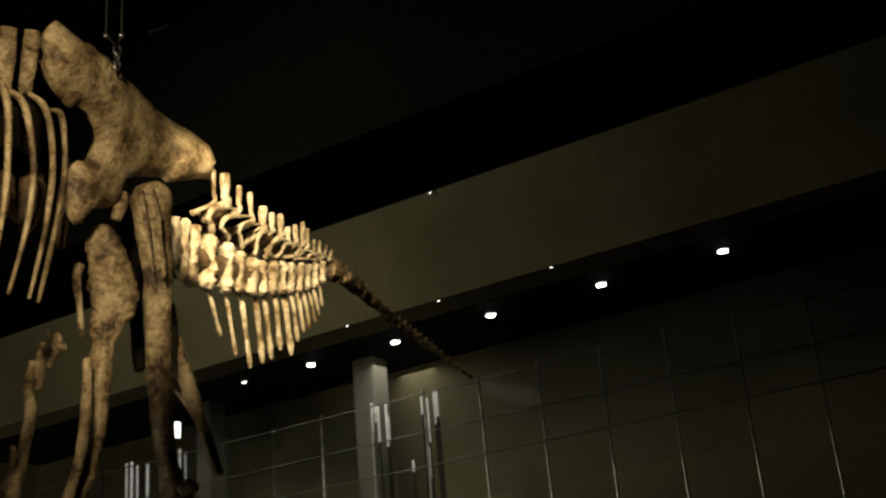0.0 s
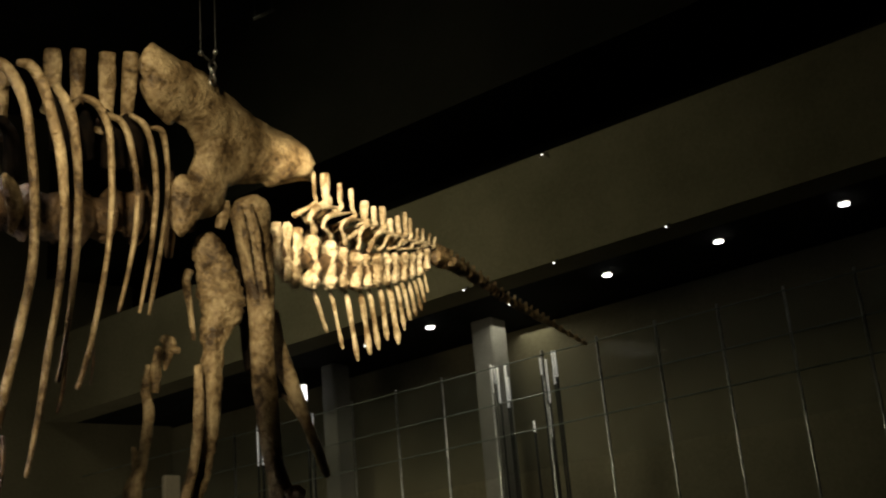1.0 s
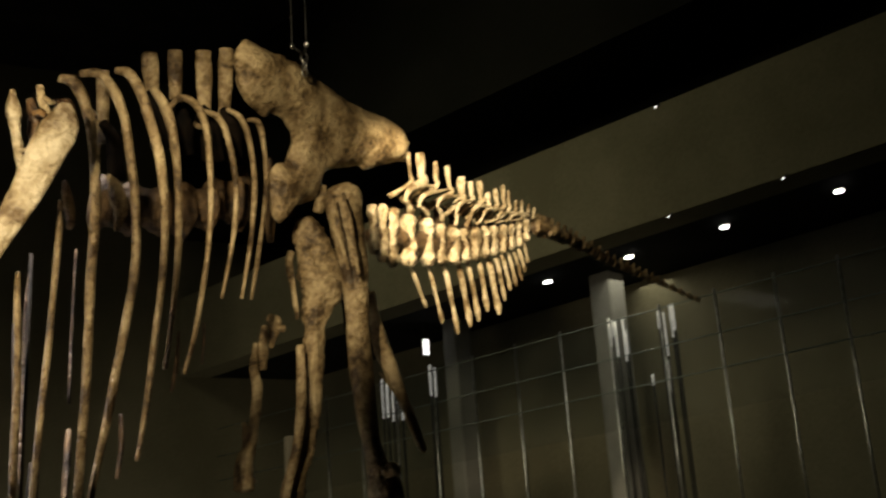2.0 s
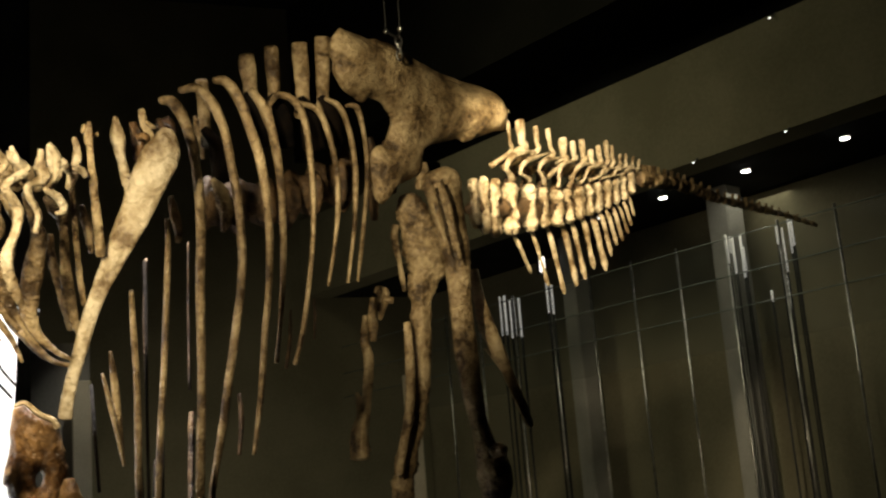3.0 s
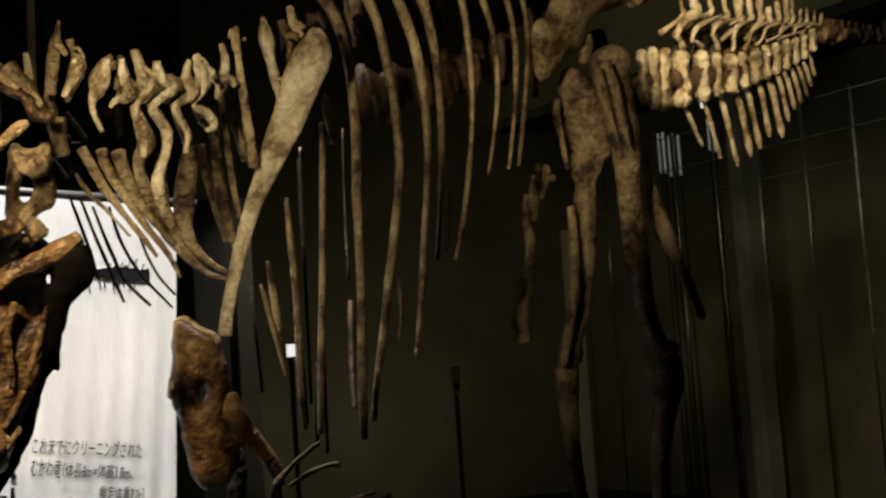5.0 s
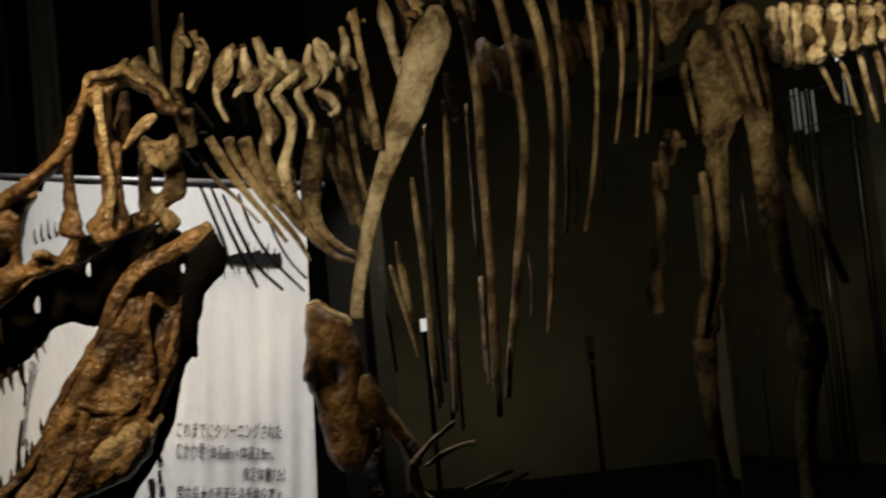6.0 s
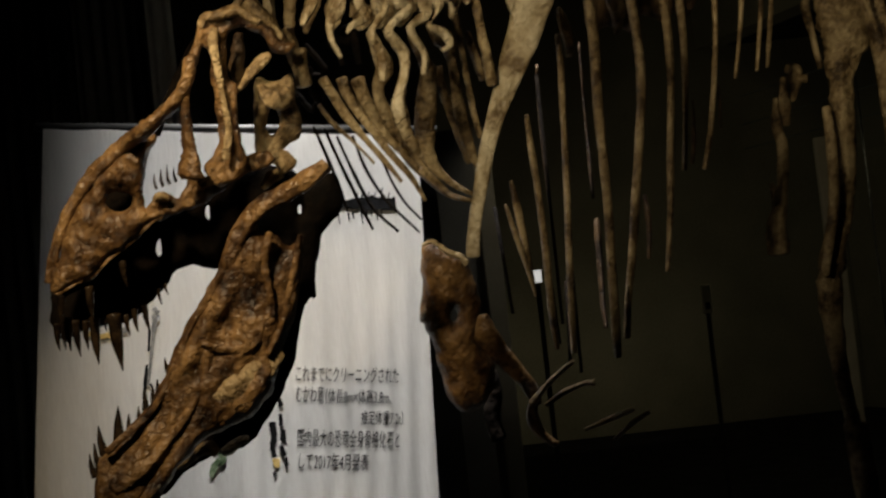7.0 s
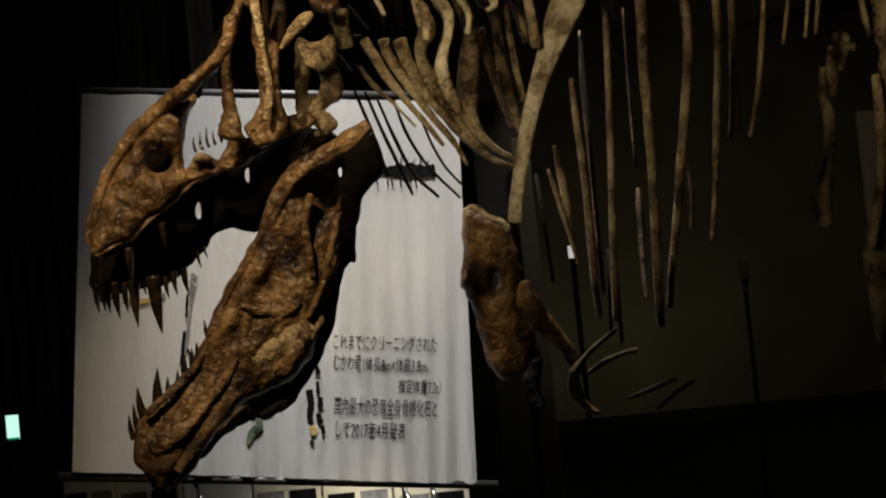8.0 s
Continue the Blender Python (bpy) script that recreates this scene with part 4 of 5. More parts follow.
    return under(flat_bone(name, rows, thick, m, **how), skull)


skull_bone("nasal_ridge", [(-0.378, 2.533, 2.346, 0.0085), (-0.394, 2.545, 2.310, 0.0123), (-0.422, 2.557, 2.274, 0.0135), (-0.456, 2.566, 2.245, 0.0147), (-0.498, 2.573, 2.217, 0.0160), (-0.553, 2.657, 2.205, 0.0161), (-0.604, 2.661, 2.172, 0.0149), (-0.648, 2.665, 2.134, 0.0125), (-0.682, 2.669, 2.091, 0.0100), (-0.711, 2.674, 2.041, 0.0088), (-0.733, 2.677, 1.991, 0.0088), (-0.747, 2.681, 1.940, 0.0101)], BROWN, flat=1.2, rough=0.3)
skull_plate("skull_side", [(-0.390, 2.555, 2.337), (-0.377, 2.541, 2.377), (-0.361, 2.530, 2.405), (-0.347, 2.523, 2.423), (-0.325, 2.522, 2.423), (-0.297, 2.518, 2.431), (-0.270, 2.511, 2.444), (-0.267, 2.519, 2.422), (-0.243, 2.522, 2.409), (-0.222, 2.528, 2.389), (-0.204, 2.536, 2.363), (-0.176, 2.540, 2.345), (-0.198, 2.548, 2.330), (-0.223, 2.545, 2.343), (-0.239, 2.536, 2.371), (-0.258, 2.532, 2.386), (-0.282, 2.532, 2.392), (-0.301, 2.535, 2.385), (-0.313, 2.549, 2.350), (-0.316, 2.564, 2.306), (-0.294, 2.569, 2.287), (-0.308, 2.578, 2.264), (-0.311, 2.589, 2.227), (-0.310, 2.605, 2.170), (-0.306, 2.616, 2.129), (-0.333, 2.625, 2.102), (-0.372, 2.627, 2.092), (-0.387, 2.622, 2.117), (-0.388, 2.616, 2.141), (-0.366, 2.609, 2.167), (-0.351, 2.599, 2.202), (-0.350, 2.585, 2.243), (-0.350, 2.573, 2.284), (-0.350, 2.560, 2.320), (-0.348, 2.549, 2.351), (-0.354, 2.544, 2.366), (-0.366, 2.549, 2.352), (-0.377, 2.559, 2.327)], 0.013, BROWN, label="skull roof and cheek column round the eye opening", cell=0.009, relief=0.017, rim=0.009, lump=30)
skull_bone("brow_knob", [(-0.356, 2.522, 2.400, 0.0068), (-0.343, 2.516, 2.416, 0.0097), (-0.322, 2.514, 2.416, 0.0106), (-0.293, 2.512, 2.420, 0.0125), (-0.268, 2.512, 2.418, 0.0106), (-0.241, 2.518, 2.396, 0.0096)], BONE, flat=0.8, rough=0.3)
skull_bone("brow_horn", [(-0.289, 2.521, 2.422, 0.0096), (-0.277, 2.514, 2.435, 0.0067), (-0.270, 2.511, 2.444, 0.0038)], BONE)
skull_bone("cheek_ridge", [(-0.325, 2.506, 2.389, 0.0077), (-0.332, 2.519, 2.356, 0.0107), (-0.331, 2.534, 2.314, 0.0078), (-0.330, 2.551, 2.260, 0.0068), (-0.328, 2.570, 2.198, 0.0078), (-0.342, 2.585, 2.144, 0.0108)], BONE, flat=0.6, rough=0.3)
skull_bone("cheek_ridge", [(-0.302, 2.533, 2.282, 0.0049), (-0.309, 2.545, 2.245, 0.0068), (-0.312, 2.562, 2.190, 0.0068), (-0.311, 2.577, 2.135, 0.0078)], BROWN, flat=0.6, rough=0.3)
skull_bone("eye_socket_wall", [(-0.298, 2.649, 2.408, 0.0106), (-0.306, 2.663, 2.373, 0.0144), (-0.314, 2.678, 2.335, 0.0174), (-0.310, 2.687, 2.307, 0.0097)], UMBER)
skull_bone("cheek_hook", [(-0.295, 2.554, 2.276, 0.0068), (-0.279, 2.547, 2.294, 0.0097), (-0.255, 2.538, 2.315, 0.0116), (-0.238, 2.534, 2.326, 0.0106), (-0.226, 2.531, 2.331, 0.0058)], BONE, flat=0.6, rough=0.3)
skull_bone("lacrimal_bar", [(-0.387, 2.535, 2.342, 0.0113), (-0.401, 2.549, 2.299, 0.0113), (-0.409, 2.563, 2.257, 0.0113), (-0.412, 2.579, 2.202, 0.0142), (-0.413, 2.592, 2.157, 0.0200), (-0.420, 2.601, 2.121, 0.0329)], BROWN, flat=0.6, rough=0.25)
skull_plate("cheek_plate", [(-0.540, 2.694, 2.058), (-0.516, 2.687, 2.095), (-0.490, 2.687, 2.101), (-0.466, 2.691, 2.086), (-0.446, 2.686, 2.108), (-0.430, 2.679, 2.133), (-0.397, 2.682, 2.123), (-0.378, 2.672, 2.155), (-0.351, 2.666, 2.175), (-0.327, 2.671, 2.152), (-0.298, 2.668, 2.157), (-0.266, 2.665, 2.159), (-0.250, 2.669, 2.142), (-0.275, 2.674, 2.128), (-0.327, 2.681, 2.118), (-0.364, 2.688, 2.097), (-0.413, 2.695, 2.070), (-0.458, 2.697, 2.058), (-0.512, 2.698, 2.044)], 0.016, BROWN, label="lumpy cheek bar below the eye opening", cell=0.008, relief=0.016, rim=0.008, lump=34)
skull_bone("cheek_knob", [(-0.509, 2.661, 2.084, 0.0069), (-0.494, 2.660, 2.090, 0.0109), (-0.481, 2.662, 2.083, 0.0079)], BONE, rough=0.3)
skull_bone("cheek_knob", [(-0.412, 2.658, 2.101, 0.0069), (-0.384, 2.655, 2.112, 0.0108), (-0.347, 2.653, 2.119, 0.0098), (-0.321, 2.650, 2.126, 0.0059)], BONE, flat=0.5, rough=0.4)
skull_bone("snout_lip", [(-0.733, 2.671, 1.915, 0.004), (-0.690, 2.679, 1.934, 0.005), (-0.651, 2.683, 1.952, 0.006), (-0.620, 2.684, 1.980, 0.006), (-0.584, 2.686, 1.999, 0.006), (-0.546, 2.685, 2.026, 0.005), (-0.515, 2.683, 2.048, 0.005)], BROWN, flat=0.6, rough=0.4)
skull_plate("quadrate_plate", [(-0.277, 2.688, 2.321), (-0.255, 2.690, 2.311), (-0.232, 2.686, 2.312), (-0.205, 2.682, 2.318), (-0.200, 2.700, 2.264), (-0.195, 2.715, 2.218), (-0.204, 2.723, 2.195), (-0.229, 2.730, 2.182), (-0.251, 2.737, 2.163), (-0.274, 2.743, 2.151), (-0.299, 2.740, 2.166), (-0.301, 2.729, 2.205), (-0.299, 2.717, 2.241), (-0.290, 2.703, 2.281)], 0.02, BONE, holes=[[(-0.261, 2.711, 2.249), (-0.249, 2.706, 2.261), (-0.240, 2.714, 2.235), (-0.247, 2.722, 2.213), (-0.262, 2.727, 2.203), (-0.271, 2.723, 2.218)]], cell=0.008, relief=0.014, rim=0.008, lump=26)
skull_bone("quadrate_knob", [(-0.261, 2.719, 2.163, 0.0116), (-0.244, 2.722, 2.148, 0.0213), (-0.232, 2.727, 2.128, 0.0165)], BONE)
skull_bone("quadrate_knob", [(-0.297, 2.760, 2.097, 0.0068), (-0.274, 2.753, 2.117, 0.0117), (-0.251, 2.749, 2.124, 0.0097)], BONE)
skull_bone("skull_back", [(-0.268, 2.615, 2.467, 0.0143), (-0.246, 2.625, 2.435, 0.0172), (-0.227, 2.635, 2.404, 0.0182), (-0.209, 2.644, 2.374, 0.0105), (-0.187, 2.644, 2.369, 0.0095)], BONE)
skull_bone("skull_back", [(-0.188, 2.733, 2.380, 0.0143), (-0.188, 2.746, 2.344, 0.0153), (-0.186, 2.759, 2.307, 0.0143)], BONE)
skull_bone("skull_back", [(-0.267, 2.648, 2.298, 0.0058), (-0.252, 2.654, 2.275, 0.0135), (-0.223, 2.655, 2.264, 0.0193), (-0.212, 2.648, 2.286, 0.0077)], BONE)
# Mouth interior: its shade is put into the near-black colour.
skull_plate("palate", [(-0.793, 2.853, 1.931), (-0.739, 2.860, 1.965), (-0.688, 2.865, 1.991), (-0.625, 2.866, 2.035), (-0.559, 2.863, 2.076), (-0.474, 2.859, 2.100), (-0.386, 2.848, 2.140), (-0.290, 2.837, 2.155), (-0.218, 2.841, 2.117), (-0.281, 2.858, 2.072), (-0.357, 2.873, 2.027), (-0.407, 2.887, 1.969), (-0.436, 2.892, 1.939), (-0.475, 2.890, 1.953), (-0.520, 2.889, 1.947), (-0.553, 2.892, 1.915), (-0.584, 2.892, 1.885), (-0.628, 2.890, 1.850), (-0.678, 2.883, 1.838), (-0.733, 2.873, 1.839), (-0.771, 2.865, 1.818), (-0.794, 2.860, 1.826), (-0.806, 2.854, 1.875)], 0.02, DARK, label="palate and far upper jaw, shade painted in near-black", holes=[[(-0.557, 2.875, 2.016), (-0.550, 2.875, 2.018), (-0.551, 2.881, 1.988), (-0.559, 2.881, 1.983), (-0.563, 2.879, 1.996)], [(-0.440, 2.865, 2.079), (-0.433, 2.864, 2.081), (-0.435, 2.871, 2.053), (-0.441, 2.871, 2.054), (-0.444, 2.868, 2.064)]], cell=0.025, relief=0.014)
# Dark backing plate and ridge, so the nostril opening reads as shaded.
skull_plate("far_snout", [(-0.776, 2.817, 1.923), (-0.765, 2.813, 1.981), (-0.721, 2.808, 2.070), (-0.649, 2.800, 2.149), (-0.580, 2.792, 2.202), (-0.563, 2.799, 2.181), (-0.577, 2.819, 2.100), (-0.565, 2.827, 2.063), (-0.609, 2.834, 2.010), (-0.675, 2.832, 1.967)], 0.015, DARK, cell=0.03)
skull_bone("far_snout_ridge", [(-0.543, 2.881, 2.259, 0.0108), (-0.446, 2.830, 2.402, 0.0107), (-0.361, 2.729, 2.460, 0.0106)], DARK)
for tip, base in (((-0.741, 2.692, 1.795), (-0.742, 2.689, 1.852)), ((-0.729, 2.695, 1.797), (-0.729, 2.692, 1.856)), ((-0.720, 2.698, 1.792), (-0.719, 2.694, 1.861)), ((-0.702, 2.702, 1.778), (-0.706, 2.697, 1.854)), ((-0.691, 2.725, 1.791), (-0.691, 2.721, 1.852)), ((-0.668, 2.710, 1.758), (-0.668, 2.706, 1.856)), ((-0.655, 2.750, 1.824), (-0.657, 2.748, 1.849)), ((-0.622, 2.719, 1.739), (-0.628, 2.712, 1.858)), ((-0.610, 2.758, 1.812), (-0.613, 2.754, 1.856)), ((-0.597, 2.780, 1.817), (-0.600, 2.776, 1.867)), ((-0.577, 2.803, 1.814), (-0.583, 2.797, 1.873)), ((-0.549, 2.819, 1.872), (-0.553, 2.816, 1.907)), ((-0.533, 2.819, 1.892), (-0.537, 2.816, 1.917)), ((-0.717, 2.644, 1.849), (-0.713, 2.640, 1.907)), ((-0.656, 2.657, 1.849), (-0.657, 2.651, 1.919)), ((-0.594, 2.712, 1.914), (-0.598, 2.705, 1.968))):
    tip, base = np.array(tip), np.array(base)
    L = np.linalg.norm(tip - base)
    skull_bone("tooth", [(*base, L * 0.13), (*(base * 0.5 + tip * 0.5 + np.array([-0.002, 0, 0])), L * 0.10), (*tip, 0.001)], TOOTH, rough=0.04, sides=8)
for x in range(5):
    a = np.array((-0.585, 3.049, 2.154)) + np.array([0.016 * x, 0, 0.004 * x])
    skull_bone("tooth", [(*a, 0.004), (*(a + np.array([-0.004, 0, 0.018])), 0.003), (*(a + np.array([-0.002, 0, 0.036 + 0.006 * (x % 3)])), 0.0008)], TOOTH, sides=6)

# lower jaw
JAW_LINE = np.array((-0.181, 2.584, 2.082)) - np.array((-0.615, 2.595, 1.429))
JAW_LINE /= np.linalg.norm(JAW_LINE)
jaw = flat_bone("lower_jaw", [(-0.142, 2.572, 2.117), (-0.138, 2.578, 2.093), (-0.180, 2.589, 2.069), (-0.224, 2.597, 2.046), (-0.273, 2.606, 2.024), (-0.299, 2.611, 2.006), (-0.274, 2.614, 1.985), (-0.255, 2.615, 1.977), (-0.232, 2.617, 1.958), (-0.208, 2.611, 1.976), (-0.219, 2.628, 1.896), (-0.245, 2.642, 1.807), (-0.274, 2.648, 1.755), (-0.284, 2.650, 1.725), (-0.300, 2.652, 1.684), (-0.316, 2.653, 1.653), (-0.353, 2.652, 1.620), (-0.406, 2.647, 1.603), (-0.451, 2.642, 1.585), (-0.487, 2.635, 1.553), (-0.523, 2.626, 1.514), (-0.555, 2.614, 1.469), (-0.594, 2.602, 1.436), (-0.616, 2.595, 1.426), (-0.643, 2.593, 1.455), (-0.667, 2.591, 1.495), (-0.670, 2.595, 1.526), (-0.656, 2.603, 1.576), (-0.626, 2.612, 1.603), (-0.591, 2.621, 1.633), (-0.555, 2.629, 1.667), (-0.531, 2.633, 1.701), (-0.503, 2.636, 1.753), (-0.475, 2.636, 1.798), (-0.461, 2.635, 1.829), (-0.427, 2.633, 1.867), (-0.394, 2.628, 1.914), (-0.367, 2.620, 1.961), (-0.340, 2.610, 2.011), (-0.309, 2.602, 2.043), (-0.267, 2.594, 2.067), (-0.223, 2.587, 2.086), (-0.180, 2.578, 2.107)], 0.04, BROWN, label="brown lower jaw hanging open, sculpted and glossy", cell=0.009, relief=0.020, rim=0.06, lump=17, grain=JAW_LINE)


def jaw_bone(name, rows, m=BROWN, **how):
    how.setdefault("rough", 0.15)
    if name == "jaw_ridge":
        rows = [(x + 0.002, y - 0.017, z, r * 1.1) for x, y, z, r in rows]
    elif name == "jaw_bulge":
        rows = [(x + 0.002, y - 0.008, z, r) for x, y, z, r in rows]
    return under(bone(name, rows, m, **how), jaw)


jaw_bone("jaw_ridge", [(-0.144, 2.556, 2.106, 0.0097), (-0.187, 2.567, 2.081, 0.0146), (-0.233, 2.576, 2.058, 0.0147), (-0.274, 2.582, 2.042, 0.0147), (-0.309, 2.589, 2.015, 0.0148), (-0.337, 2.598, 1.978, 0.0148), (-0.361, 2.606, 1.935, 0.0139), (-0.388, 2.612, 1.893, 0.0119), (-0.423, 2.616, 1.851, 0.01), (-0.447, 2.617, 1.819, 0.008), (-0.473, 2.618, 1.777, 0.007), (-0.501, 2.616, 1.729, 0.006)], BROWN, flat=0.6, rough=0.22)
jaw_bone("jaw_ridge", [(-0.211, 2.585, 1.972, 0.0059), (-0.225, 2.596, 1.919, 0.0079), (-0.248, 2.606, 1.859, 0.0079), (-0.270, 2.614, 1.798, 0.0069), (-0.302, 2.619, 1.745, 0.006)], BROWN, flat=0.6, rough=0.25)
jaw_bone("jaw_ridge", [(-0.269, 2.585, 1.984, 0.0059), (-0.287, 2.594, 1.936, 0.0079), (-0.286, 2.604, 1.879, 0.0069), (-0.284, 2.611, 1.822, 0.005)], BROWN, flat=0.5, rough=0.25)
jaw_bone("jaw_bulge", [(-0.277, 2.625, 1.743, 0.008), (-0.312, 2.626, 1.717, 0.0209), (-0.353, 2.625, 1.699, 0.032), (-0.395, 2.623, 1.676, 0.03), (-0.429, 2.620, 1.676, 0.016)], BONE, flat=0.45, rough=0.14)
jaw_bone("jaw_ridge", [(-0.316, 2.616, 1.778, 0.006), (-0.352, 2.617, 1.759, 0.009), (-0.386, 2.615, 1.764, 0.007), (-0.418, 2.613, 1.774, 0.007), (-0.434, 2.611, 1.786, 0.005)], BROWN, flat=0.6, rough=0.25)
jaw_bone("jaw_ridge", [(-0.425, 2.622, 1.774, 0.008), (-0.424, 2.624, 1.740, 0.01), (-0.446, 2.624, 1.691, 0.01), (-0.478, 2.620, 1.643, 0.0121), (-0.515, 2.613, 1.602, 0.0121), (-0.556, 2.604, 1.562, 0.0141), (-0.595, 2.593, 1.539, 0.0161), (-0.628, 2.584, 1.521, 0.0141)], BROWN, flat=0.5, rough=0.3)
jaw_bone("jaw_ridge", [(-0.459, 2.622, 1.613, 0.009), (-0.501, 2.614, 1.566, 0.0101), (-0.543, 2.602, 1.516, 0.0101), (-0.581, 2.589, 1.471, 0.0091)], BROWN, flat=0.5, rough=0.3)
jaw_bone("jaw_ridge", [(-0.466, 2.618, 1.784, 0.006), (-0.485, 2.618, 1.740, 0.007), (-0.516, 2.615, 1.693, 0.007), (-0.545, 2.610, 1.656, 0.007), (-0.589, 2.600, 1.621, 0.007), (-0.633, 2.588, 1.588, 0.0071)], BROWN, flat=0.6, rough=0.3)
# Far branch coloured near-black to stand for the shade inside the jaw.
under(flat_bone("far_jaw_branch", [(-0.152, 2.778, 2.117), (-0.134, 2.784, 2.086), (-0.134, 2.796, 2.044), (-0.163, 2.807, 2.008), (-0.186, 2.815, 1.984), (-0.205, 2.828, 1.927), (-0.215, 2.842, 1.854), (-0.230, 2.843, 1.852), (-0.250, 2.850, 1.808), (-0.269, 2.857, 1.757), (-0.292, 2.863, 1.688), (-0.327, 2.865, 1.626), (-0.365, 2.864, 1.580), (-0.397, 2.861, 1.546), (-0.447, 2.857, 1.534), (-0.495, 2.851, 1.522), (-0.545, 2.841, 1.496), (-0.595, 2.828, 1.455), (-0.600, 2.833, 1.510), (-0.539, 2.849, 1.600), (-0.456, 2.857, 1.704), (-0.384, 2.849, 1.846), (-0.363, 2.830, 1.968), (-0.335, 2.813, 2.041), (-0.274, 2.800, 2.078), (-0.196, 2.786, 2.106)], 0.02, DARK, label="inner side of the far jaw branch, coloured near-black for shade", holes=[[(-0.229, 2.803, 2.054), (-0.223, 2.802, 2.055), (-0.224, 2.806, 2.039), (-0.229, 2.807, 2.037), (-0.231, 2.805, 2.045)]], cell=0.03), jaw)
for rows in ([(-0.546, 2.804, 1.518, 0.0111), (-0.525, 2.808, 1.532, 0.0141), (-0.508, 2.811, 1.539, 0.01)], [(-0.506, 2.811, 1.542, 0.01), (-0.480, 2.815, 1.551, 0.014), (-0.462, 2.816, 1.537, 0.01)], [(-0.453, 2.837, 1.537, 0.009), (-0.436, 2.839, 1.542, 0.014), (-0.413, 2.841, 1.557, 0.011), (-0.395, 2.843, 1.559, 0.008)]):
    jaw_bone("jaw_rim_knob", rows, BONE, rough=0.25)
for tip, base in (((-0.674, 2.600, 1.586), (-0.667, 2.596, 1.539)), ((-0.664, 2.603, 1.606), (-0.656, 2.601, 1.550)), ((-0.654, 2.608, 1.639), (-0.645, 2.605, 1.574)), ((-0.626, 2.667, 1.670), (-0.628, 2.662, 1.587)), ((-0.607, 2.670, 1.651), (-0.605, 2.668, 1.598)), ((-0.598, 2.722, 1.661), (-0.596, 2.721, 1.612)), ((-0.581, 2.726, 1.696), (-0.582, 2.724, 1.626)), ((-0.566, 2.729, 1.702), (-0.564, 2.728, 1.645)), ((-0.555, 2.730, 1.713), (-0.551, 2.730, 1.662)), ((-0.525, 2.683, 1.759), (-0.516, 2.685, 1.713)), ((-0.519, 2.733, 1.761), (-0.514, 2.736, 1.727)), ((-0.512, 2.733, 1.777), (-0.505, 2.736, 1.744))):
    tip, base = np.array(tip), np.array(base)
    L = np.linalg.norm(tip - base)
    jaw_bone("tooth", [(*base, L * 0.15), (*(base * 0.5 + tip * 0.5 + np.array([-0.002, 0, 0])), L * 0.11), (*tip, 0.001)], TOOTH, rough=0.04, sides=8)

# ---- plinth, chains and rods ----
plinth = box_bm(0.5, 3.4, 2.2, 5.0, 0, 0.45, 0.02)
tagged(part("display_plinth", plinth, CEILM, smooth=False), "low black plinth under the mounted skeleton", "plinth")
for a in ((1.390, 3.435, 1.192), (1.265, 3.818, 1.278)):
    x, y, z = a
    bone("foot_bone", [(x, y, z + 0.03, 0.04), (x + 0.03, y, 0.75, 0.035), (x - 0.02, y - 0.02, 0.52, 0.05)], BONE)
    for k in (-1, 0, 1):
        bone("toe", [(x - 0.02, y - 0.02, 0.52, 0.035), (x - 0.12, y + 0.08 * k - 0.03, 0.50, 0.03), (x - 0.24, y + 0.14 * k - 0.04, 0.475, 0.015)], BONE)


def rod(name, a, b, r, material, parent=None, label=""):
    bm = bmesh.new()
    a, b = Vector(a), Vector(b)
    bmesh.ops.create_cone(bm, cap_ends=True, segments=10, radius1=r, radius2=r, depth=(b - a).length)
    m = Matrix.Translation((a + b) / 2) @ (b - a).to_track_quat("Z", "Y").to_matrix().to_4x4()
    bmesh.ops.transform(bm, matrix=m, verts=bm.verts)
    return part(name, bm, material, parent, label)


def ring_bm(centre, ru, rv, wire, turn):
    bm = bmesh.new()
    loops = []
    for i in range(16):
        a = 2 * math.pi * i / 16
        c = Vector((math.cos(a) * ru, 0, math.sin(a) * rv))
        out = Vector((math.cos(a), 0, math.sin(a)))
        loops.append([bm.verts.new(c + out * math.cos(b) * wire + Vector((0, math.sin(b) * wire, 0))) for b in [k * math.pi / 3 for k in range(6)]])
    for i in range(16):
        for k in range(6):
            bm.faces.new((loops[i][k], loops[i][(k + 1) % 6], loops[(i + 1) % 16][(k + 1) % 6], loops[(i + 1) % 16][k]))
    bmesh.ops.transform(bm, matrix=Matrix.Translation(centre) @ pose(0, 0, 0, 0, 0, turn), verts=bm.verts)
    return bm


chain = empty("suspension_chain", (1.193, 3.373, 3.056), "steel chain and shackle holding up the hip", "chain")
CH = Matrix.Translation(chain.location).inverted()
c0 = Vector((1.191, 3.371, 3.059))
for i in range(3):
    ob = part("link", ring_bm(c0 + Vector((0, 0, 0.024 * i + 0.004)), 0.011, 0.018, 0.0035, 20 + 80 * i), STEEL, chain)
    ob.matrix_parent_inverse = CH
for px in ((1.137, 3.328, 3.122), (1.179, 3.314, 3.128)):
    for nm, a, b, r in (("strut", c0 + Vector((0, 0, 0.062)), px, 0.004), ("wire", px, (px[0] + 0.04, px[1] + 0.1, 8.6), 0.0022)):
        ob = rod(nm, a, b, r, BLACK, chain)
        ob.matrix_parent_inverse = CH
    knob = bmesh.new()
    bmesh.ops.create_icosphere(knob, subdivisions=2, radius=0.009, matrix=Matrix.Translation(px))
    ob = part("shackle_bolt", knob, STEEL, chain)
    ob.matrix_parent_inverse = CH
